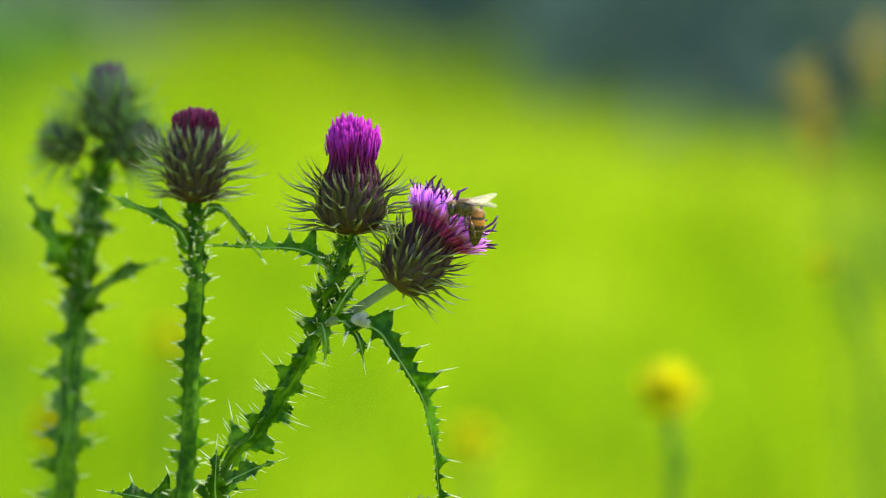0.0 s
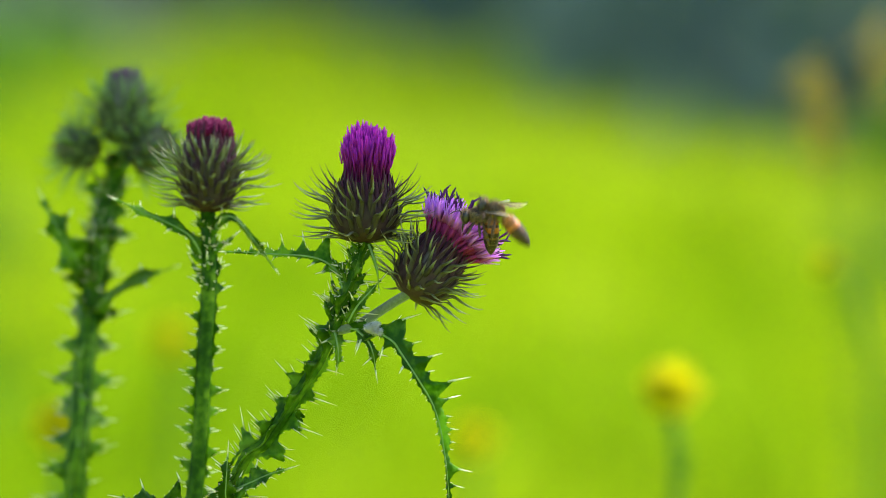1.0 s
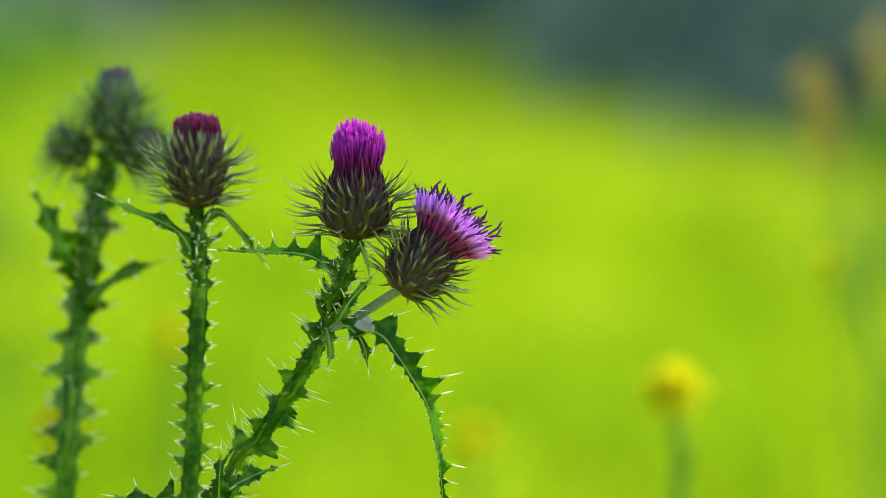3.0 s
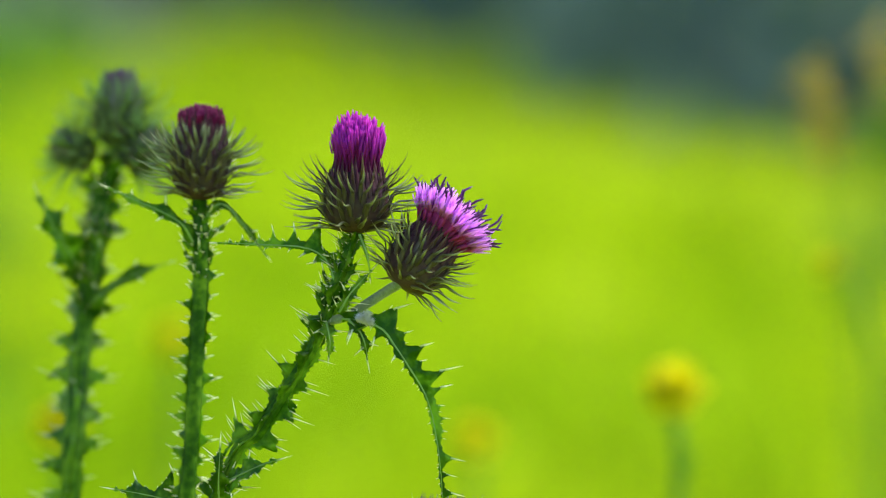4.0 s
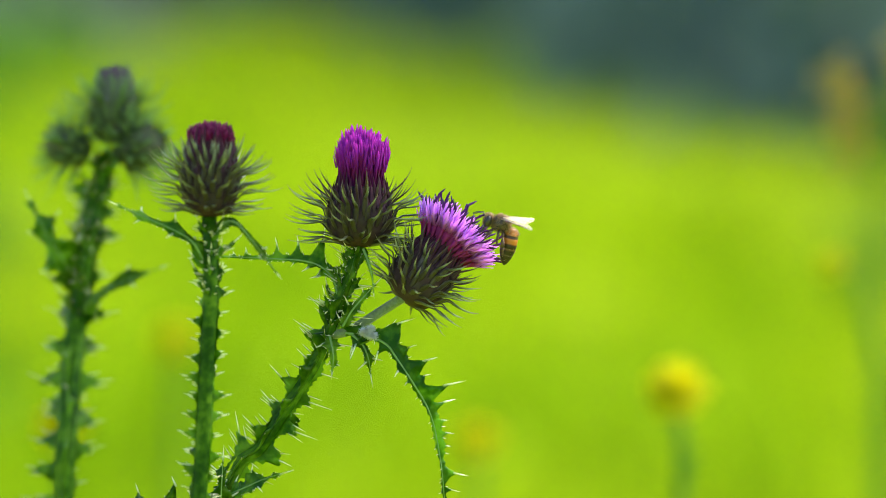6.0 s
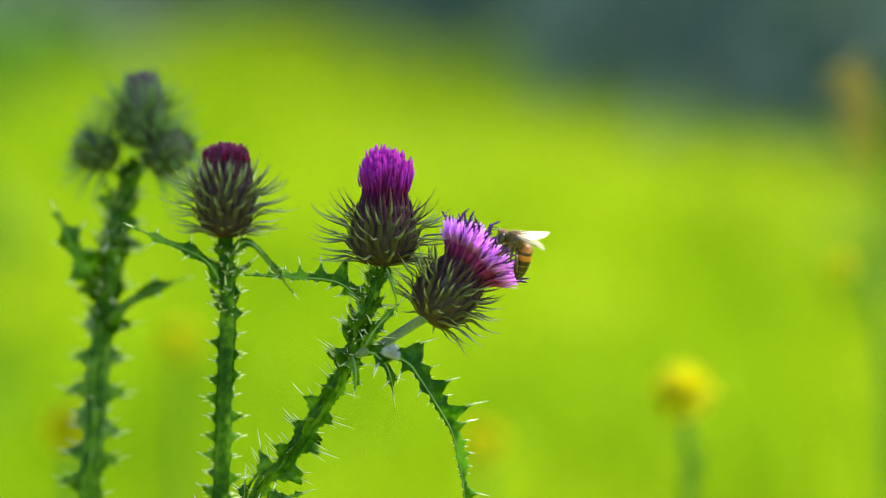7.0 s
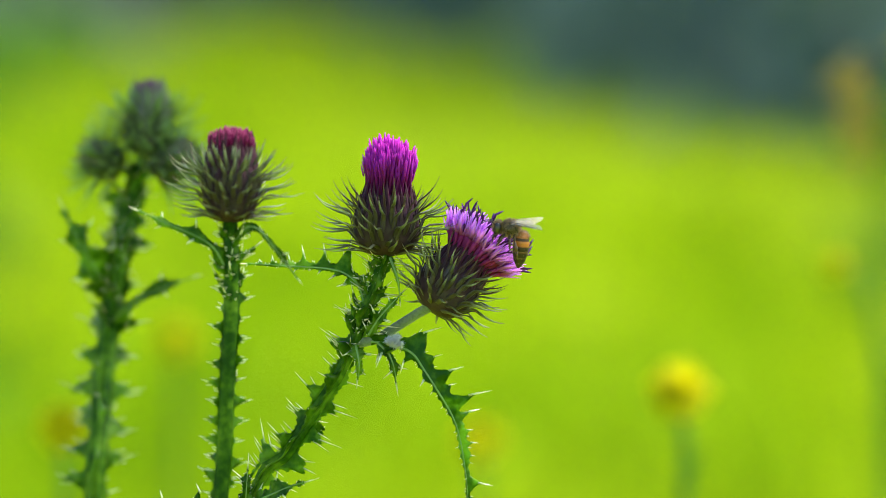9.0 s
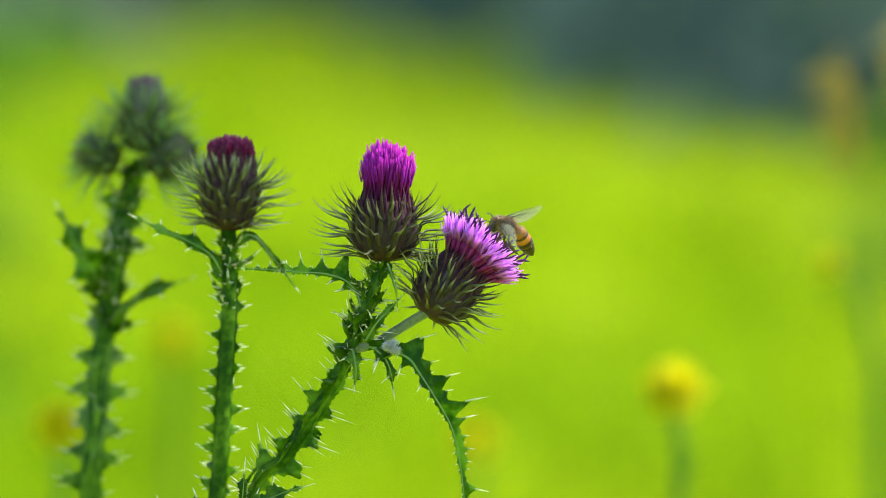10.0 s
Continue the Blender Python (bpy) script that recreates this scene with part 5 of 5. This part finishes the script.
    walk(plant_a, [(t, sway(base_a, x, z, r)) for t, x, z, r in (
        (0, -3.95, 2.9, -1.47), (0.1, -0.4, 0.36, -0.91), (0.2, -0.13, 0.06, -0.7), (0.3, -1.54, 0.89, -0.68), (0.4, -2.75, 1.6, -0.63),
        (0.5, -5.32, 3.23, -0.73), (0.6, -6.73, 4.28, -0.98), (0.7, -6.14, 3.98, -1.02), (0.8, -4.28, 2.8, -0.91), (0.9, -2.9, 1.95, -0.85),
        (1, -1.1, 0.81, -0.75), (1.1, 0, 0.07, -0.58), (1.2, -1.32, 0.99, -0.68), (1.3, -3.44, 2.45, -0.87), (1.4, -4.47, 3.16, -0.93),
        (1.5, -4.79, 3.39, -0.92), (1.6, -4.34, 3, -0.96), (1.7, -3.28, 2.2, -0.93), (1.8, -2.41, 1.52, -0.92), (1.9, -2.93, 1.79, -1.07),
        (2, -4.31, 2.65, -1.31), (2.1, -4.35, 2.74, -1.14), (2.2, -3.18, 2, -0.85), (2.3, -1.33, 0.79, -0.48), (2.4, -0.36, 0.19, -0.21),
        (2.5, 0, -0, 0), (2.6, -1.93, 1.34, -0.25), (2.7, -3.29, 2.28, -0.43), (3.8, -0.71, 0.71, -0.52), (3.9, -0.69, 0.71, -0.56),
        (4, -2.12, 1.7, -0.75), (4.1, -3.5, 2.71, -0.97), (4.2, -4.66, 3.57, -1.17), (4.3, -4.82, 3.75, -1.26), (4.4, -4.79, 3.79, -1.33),
        (4.5, -3.63, 3.07, -1.28), (4.6, -1.55, 1.49, -1.03), (4.7, -0.81, 0.83, -0.92), (4.8, -0.95, 0.78, -0.91), (4.9, -3.07, 2.07, -1.12),
        (5, -6.48, 4.23, -1.47), (5.1, -6.51, 4.23, -1.42), (5.2, -4.37, 2.75, -1.13), (5.3, -1.14, 0.53, -0.72), (5.4, 0.5, -0.62, -0.49),
        (5.5, 1.15, -1.08, -0.37), (5.6, 0.37, -0.62, -0.42), (5.7, -1.15, 0.36, -0.57), (6.8, -1.77, 0.77, -1.4), (6.9, -0.58, 0.07, -1.26),
        (7, 1.63, -1.33, -1), (7.1, 3.5, -2.59, -0.63), (7.2, 4.74, -3.42, -0.32), (7.3, 5.29, -3.78, -0.09), (7.4, 4.46, -3.2, -0.01),
        (7.5, 2.17, -1.62, -0.09), (7.6, -1.96, 1.35, -0.72), (7.7, -4.81, 3.42, -1.21), (7.8, -5.58, 4.08, -1.48), (7.9, -2.3, 1.98, -1.3),
        (8, 1.98, -0.8, -1.02), (8.1, 3.21, -1.72, -0.84), (8.2, 3.18, -1.78, -0.79), (8.3, 0.48, -0.02, -1.03), (8.4, -4, 2.95, -1.47),
        (8.5, -5.59, 3.95, -1.6), (8.6, -5.4, 3.9, -1.54), (8.7, -4, 3.02, -1.35), (8.8, -0.82, 0.93, -0.97), (8.9, 1.86, -0.83, -0.65),
        (9, 3.13, -1.63, -0.47), (9.1, 2.19, -0.98, -0.67), (9.2, 0.25, 0.36, -0.98), (9.3, -3.08, 2.64, -1.44), (9.4, -4.44, 3.57, -1.68),
        (9.5, -2.81, 2.47, -1.6), (9.6, -1.21, 1.18, -1.31), (9.7, -0.18, 0.29, -1.08), (9.8, 1.74, -1.22, -0.75), (9.9, 2.96, -2.25, -0.49),
        (10, 2.23, -1.95, -0.45),
    )])
    for head in heads_a:
        rest = head.matrix_basis.copy()
        walk(head, [(t, Matrix.Translation((x * 0.001, 0, z * 0.001)) @ rest) for t, x, z in (
        (0, -0.55, 1.88), (0.1, -0.06, 1.45), (0.2, -0, 0.1), (0.3, -0.15, -0.18), (0.4, -0.27, 0.25), (0.5, -0.57, -0.22), (0.6, -0.8, 0.35),
        (0.7, -0.75, 1.52), (0.8, -0.56, 1.74), (0.9, -0.43, 1.69), (1, -0.24, 2.04), (1.1, -0.08, 0.89), (1.2, -0.24, 0.09), (1.3, -0.52, -0.8),
        (1.4, -0.63, -0.96), (1.5, -0.64, -0.52), (1.6, -0.48, 0.53), (1.7, -0.24, 1.53), (1.8, -0.03, 2.67), (1.9, -0.01, 2.68), (2, -0.1, 2.29),
        (2.1, -0.22, 1.47), (2.2, -0.16, 1.28), (2.3, -0.01, 0.64), (2.4, 0.04, -0.01), (2.5, 0, -0), (2.6, -0.26, 0.07), (2.7, -0.44, 0.16),
        (3.8, -0.11, 1.49), (3.9, -0.11, 1.52), (4, -0.3, 0.77), (4.1, -0.48, 0.48), (4.2, -0.64, -0.26), (4.3, -0.66, -0.22), (4.4, -0.65, -0.18),
        (4.5, -0.47, 0.39), (4.6, -0.03, 1.04), (4.7, 0.24, 1.81), (4.8, 0.4, 2.8), (4.9, 0.29, 2.93), (5, -0.01, 1.79), (5.1, -0.25, 1.83),
        (5.2, -0.21, 1.8), (5.3, -0.02, 2.01), (5.4, -0.04, 2.06), (5.5, -0.19, 2.4), (5.6, 0.17, 2.34), (5.7, 0.43, 2.27), (6.8, 0.35, 3.9),
        (6.9, 0.63, 3.9), (7, 1.04, 3.72), (7.1, 1.21, 4.42), (7.2, 1.3, 4.07), (7.3, 1.3, 3.47), (7.4, 1.13, 3.03), (7.5, 0.77, 2.07),
        (7.6, 0.32, 1.43), (7.7, 0.05, 1.93), (7.8, 0.04, 1.58), (7.9, 0.57, 2.04), (8, 1.23, 3.04), (8.1, 1.4, 3.19), (8.2, 1.4, 2.96),
        (8.3, 1.07, 3.26), (8.4, 0.48, 2.22), (8.5, 0.26, 1.49), (8.6, 0.13, 1.59), (8.7, 0.15, 1.43), (8.8, 0.41, 1.54), (8.9, 0.6, 1.74),
        (9, 0.6, 1.62), (9.1, 0.63, 1.91), (9.2, 0.54, 2.82), (9.3, 0.26, 2.49), (9.4, 0.22, 1.84), (9.5, 0.57, 1.88), (9.6, 0.66, 2.37),
        (9.7, 0.66, 2.06), (9.8, 0.79, 2.71), (9.9, 0.82, 3.22), (10, 0.6, 2.82),
        )])
    walk(bee_1[0], [(t, fly(x, z, y, a, r, w)) for t, x, z, y, a, r, w in (
        (0, 4.4, 8.08, -8, 176, 10, 0), (0.1, 6.49, 8.63, -8, 176, 10, 0), (0.2, 7.76, 9.23, -8, 176, 10, 0), (0.3, 6.74, 10.01, -8, 176, 10, 0),
        (0.4, 4.68, 11.63, -8, 176, 10, 0), (0.5, 2.3, 12.07, -8, 176, 10, 0), (0.6, 1.63, 11.46, -8, 176, 10, 0), (0.7, 1.67, 10.14, -8, 176, 10, 0),
        (0.8, 3.39, 7.7, -8, 176, 10, 0), (0.9, 5.51, 6.64, -8, 176, 10, 0), (1, 7.08, 6.53, -8, 176, 10, 0), (1.1, 6.5, 7.86, -8, 176, 10, 0),
        (1.2, 5.22, 10.18, -8, 170, 12, 0), (1.3, 3.42, 12.21, -8, 163, 15, 0), (1.4, 2.35, 13.54, -8, 156, 17, 0),
        (1.5, 2.85, 13.17, -8, 150, 20, 0), (1.6, 4.21, 11.98, -8, 156, 27, 0), (1.7, 5.67, 10.72, -8, 162, 33, 0),
        (1.8, 6.28, 9.96, -8, 168, 40, 0), (1.9, 5.76, 9.66, -8, 166, 33, 0), (2, 4.84, 10.41, -8, 165, 25, 0), (2.2, 7.75, 12.51, -8, 125, 20, 0),
        (2.3, 17.13, 25.7, -3, 160, 0, 0), (2.4, 23.96, 47.15, -6, 178, 15, -48), (2.467, 12.35, 45.32, -12, 180, 15, -48),
        (2.5, 7.5, 43.99, -12, 180, 15, -48), (2.533, 2.43, 42.45, -12, 180, 15, -48), (2.6, -25.18, 25.99, 35, 175, 0, 0),
        (2.7, -80.91, 62.82, 60, 170, 0, 0), (10, -80.91, 62.82, 60, 170, 0, 0),
    )])
    walk(bee_2[0], [(t, fly(x, z, y, a, r, w)) for t, x, z, y, a, r, w in (
        (0, -41.23, 68.08, 15, -20, 0, 0), (0.7, -41.23, 68.08, 15, -20, 0, 0), (0.8, -26.09, 28.57, 12, -30, 0, 0),
        (0.9, -4.39, 17.32, 8, 160, 0, 0), (1, 10.17, 7.63, -9, 150, 0, 0), (1.1, 10.63, -1.55, -8, 130, 0, 0), (1.2, 14.85, 3.88, -7, 160, 0, 0),
        (1.3, 10.64, 2.99, -7, 140, 0, 0), (1.4, 13.41, 3.21, -7, 155, 0, 0), (1.5, 12.54, 2.11, -6, 155, 5, 0), (1.6, 15.64, 1.77, -6, 160, 0, 0),
        (1.7, 13.38, -0.66, -9, 160, 0, 0), (1.8, 13.38, -1.22, -9, 155, 0, 0), (1.9, 14.16, -1, -9, 150, 0, 0), (2, 13.38, 2.88, -9, 140, 0, 0),
        (2.1, 10.17, 4.76, -9, 140, 0, 0), (2.2, 10.95, 7.08, -9, 110, 15, 0), (2.3, 9.51, 5.54, 14, 140, 0, 0), (2.4, -9.32, 17.15, 18, 170, 0, 0),
        (2.467, -57.79, 21.15, -8, 173, 0, 0), (2.5, -68.2, 21.59, -8, 173, 0, 0), (2.533, -78.6, 22.03, -8, 173, 0, 0),
        (2.6, -114.24, 21.65, -10, 175, 0, 0), (10, -114.24, 21.65, -10, 175, 0, 0),
    )])
    walk(bee_3[0], [(t, fly(x, z, y, a, r, w)) for t, x, z, y, a, r, w in (
        (0, 71.33, -69.43, 5, 150, 0, 0), (4.1, 71.33, -69.43, 5, 150, 0, 0), (4.2, 65.72, -60.45, 5, 150, 0, 0), (4.3, 56.81, -36.26, 6, 150, 0, 0),
        (4.4, 60.11, -2.51, 24, 165, 0, -20), (4.5, 58.74, 18.12, 34, 150, 5, -30), (4.6, 55.86, 18.85, 30, 155, 5, -25),
        (4.7, 38.63, 12.04, 18, 165, 5, -10), (4.8, 20.5, 6.95, 4, 140, 0, 0), (4.9, 16.33, 9.84, 2, 160, 0, 0), (5, 12.39, 8.37, 0, 160, 0, 0),
        (5.1, 3.55, 8.75, -7, 150, 0, 0), (5.2, 13.24, 7.57, -3, 170, 0, 0), (5.3, 13.02, 7.12, -3, 168, 0, 0), (5.4, 13.63, 2.88, -7, 140, 0, 0),
        (5.5, 14.07, 2.99, -7, 140, 5, 0), (5.6, 12.74, 3.99, -7, 150, 5, 0), (5.7, 11.41, 4.99, -7, 160, 5, 0), (6.8, 11.41, 4.54, -7, 160, 15, 0),
        (6.9, 12.17, 3.55, -7, 160, 15, 0), (7, 14.18, 1.77, -7, 160, 15, 0), (7.1, 15.95, 0.7, -7, 162, 14, 0), (7.2, 17.43, 0.07, -7, 164, 13, 0),
        (7.3, 17.75, 0.63, -7, 166, 12, 0), (7.4, 16.83, 1.41, -7, 168, 11, 0), (7.5, 12.97, 4.1, -7, 170, 10, 0), (7.6, 8.75, 7, -7, 171, 10, 0),
        (7.7, 5.36, 8.77, -7, 172, 10, 0), (7.8, 6.05, 8.53, -7, 173, 10, 0), (7.9, 8.94, 6.24, -7, 174, 10, 0), (8, 13.52, 3.1, -7, 175, 10, 0),
        (8.1, 15.43, 1.79, -7, 174, 10, 0), (8.2, 14.32, 2.65, -7, 174, 10, 0), (8.3, 11.23, 4.46, -7, 173, 10, 0),
        (8.4, 7.18, 7.87, -7, 173, 10, 0), (8.5, 4.32, 9.97, -7, 172, 10, 0), (8.6, 3.73, 11.07, -7.2, 172, 10, 0),
        (8.7, 5.38, 10.44, -7.4, 171, 9, 0), (8.8, 8.92, 8.01, -7.6, 171, 9, 0), (8.9, 11.63, 5.77, -7.8, 170, 8, 0), (9, 13.28, 4.1, -8, 170, 8, 0),
        (9.1, 12.3, 4.43, -7.8, 169, 13, -5), (9.2, 10.04, 5.57, -7.6, 168, 18, -10), (9.3, 7.68, 7.27, -7.4, 167, 22, -14),
        (9.4, 6.88, 8.17, -7.2, 166, 27, -19), (9.5, 7.42, 7.87, -7, 165, 32, -24), (9.6, 8.86, 7.72, -7.4, 165, 35, -26),
        (9.7, 10.72, 6.68, -7.8, 165, 38, -28), (9.8, 12.26, 5.46, -8.2, 165, 42, -30), (9.9, 13.5, 4.48, -8.6, 165, 45, -32),
        (10, 12.5, 4.53, -9, 165, 48, -34),
    )])
    walk(bee_1[1], [(t, bent(a)) for t, a in (
        (0, 91), (0.1, 91), (0.2, 92), (0.3, 92), (0.4, 93), (0.5, 93), (0.6, 92), (0.7, 90), (0.8, 89), (0.9, 88), (1, 87), (1.1, 86), (1.2, 84),
        (1.3, 83), (1.4, 82), (1.5, 80), (1.6, 81), (1.7, 82), (1.8, 83), (1.9, 80), (2, 78), (2.2, 60), (2.3, 42), (2.4, 10), (2.467, 2), (2.5, 2),
        (2.533, 2), (2.6, 15), (2.7, 10), (10, 10),
    )])
    walk(bee_2[1], [(t, bent(a)) for t, a in (
        (0, 10), (0.7, 10), (0.8, 10), (0.9, 20), (1, 20), (1.1, 15), (1.2, 5), (1.3, 5), (1.4, 10), (1.5, 10), (1.6, 12), (1.7, 8), (1.8, 7),
        (1.9, 8), (2, 3), (2.1, 8), (2.2, 28), (2.3, 20), (2.4, 10), (2.467, -1), (2.5, -1), (2.533, -1), (2.6, 0), (10, 0),
    )])
    walk(bee_3[1], [(t, bent(a)) for t, a in (
        (0, 5), (4.1, 5), (4.2, 5), (4.3, 5), (4.4, 0), (4.5, 3), (4.6, 0), (4.7, 10), (4.8, 5), (4.9, 15), (5, 17), (5.1, 15), (5.2, 18), (5.3, 12),
        (5.4, 12), (5.5, 38), (5.6, 55), (5.7, 77), (6.8, 88), (6.9, 86), (7, 85), (7.1, 86), (7.2, 87), (7.3, 88), (7.4, 89), (7.5, 90), (7.6, 91),
        (7.7, 93), (7.8, 94), (7.9, 96), (8, 97), (8.1, 95), (8.2, 92), (8.3, 90), (8.4, 87), (8.5, 85), (8.6, 85), (8.7, 86), (8.8, 86), (8.9, 87),
        (9, 87), (9.1, 86), (9.2, 85), (9.3, 85), (9.4, 84), (9.5, 83), (9.6, 82), (9.7, 81), (9.8, 81), (9.9, 80), (10, 79),
    )])
    beat(bee_1[2], [(2.2, 10.0)])
    beat(bee_2[2], [(0.0, 10.0)])
    beat(bee_3[2], [(0.0, 5.7)])
    for plant, base, reach in ((herb_1, hb_1, 1.0), (herb_2, hb_2, 1.6), (herb_3, hb_3, 0.8), (herb_4, hb_4, 0.9), (herb_5, hb_5, 0.9)):
        walk(plant, [(t, sway(base, x * reach, -0.3 * abs(x), 0)) for t, x in (
            (0, -1.2), (0.5, -1.0), (1, -0.4), (1.5, 0.2), (2, 0.6), (2.5, 0.8), (3.2, 0.2), (4, 0.2), (4.5, 0.6), (5, 0.3), (5.5, 0.2), (6.2, 1.5), (7, 2.9), (7.5, 2.4),
            (8, 1.8), (8.5, 0.6), (9, 1.9), (9.5, 0.8), (10, 0.4))])
    # the added bough is shifted to time the sun patches on the heads
    walk(bough, [(t, Matrix.Translation((x * 0.001, 0, z * 0.001))) for t, x, z in (
        (0, -21, -45), (0.3, 48, -60), (0.5, 60, -39), (0.8, 18, -39), (1, 27, -30), (1.2, 15, -42), (1.4, 12, -39), (1.6, 12, -42), (1.8, 15, -45), (2, 15, -45), (2.2, 15, -42), (2.4, 18, -45),
        (2.7, 15, -45), (3.8, 60, -54), (4, 51, -60), (4.2, 45, -60), (4.4, 42, -60), (4.5, 0, -60), (4.6, 3, -54), (4.8, 12, -57), (5, 12, -45), (5.2, 0, -54), (5.4, 3, -57), (5.6, 6, -57),
        (6.8, 3, -57), (7, 0, -60), (7.2, -12, -54), (7.4, -30, -15), (7.5, -48, -24), (7.6, -60, -30), (7.8, -60, -24), (8, -60, -39), (8.2, -60, -39), (8.5, -60, -27), (8.8, -45, -27), (9, -30, -9),
        (9.2, -54, 3), (9.6, -60, -27), (10, -18, -57),
    )])
    walk(herb_6, [(t, sway(hb_6, x, -0.04 * abs(x), 0)) for t, x in (
        (0, -2.6), (1, -0.8), (2.5, 0), (3.3, -0.8), (4, 0), (4.5, 4.5), (5, 8.5), (5.5, 6.5), (6.2, 9), (7, 12), (7.5, 8.7), (8, 4.5), (8.5, 1.8), (9, 11), (9.5, 2.5), (10, 6))])


motions()
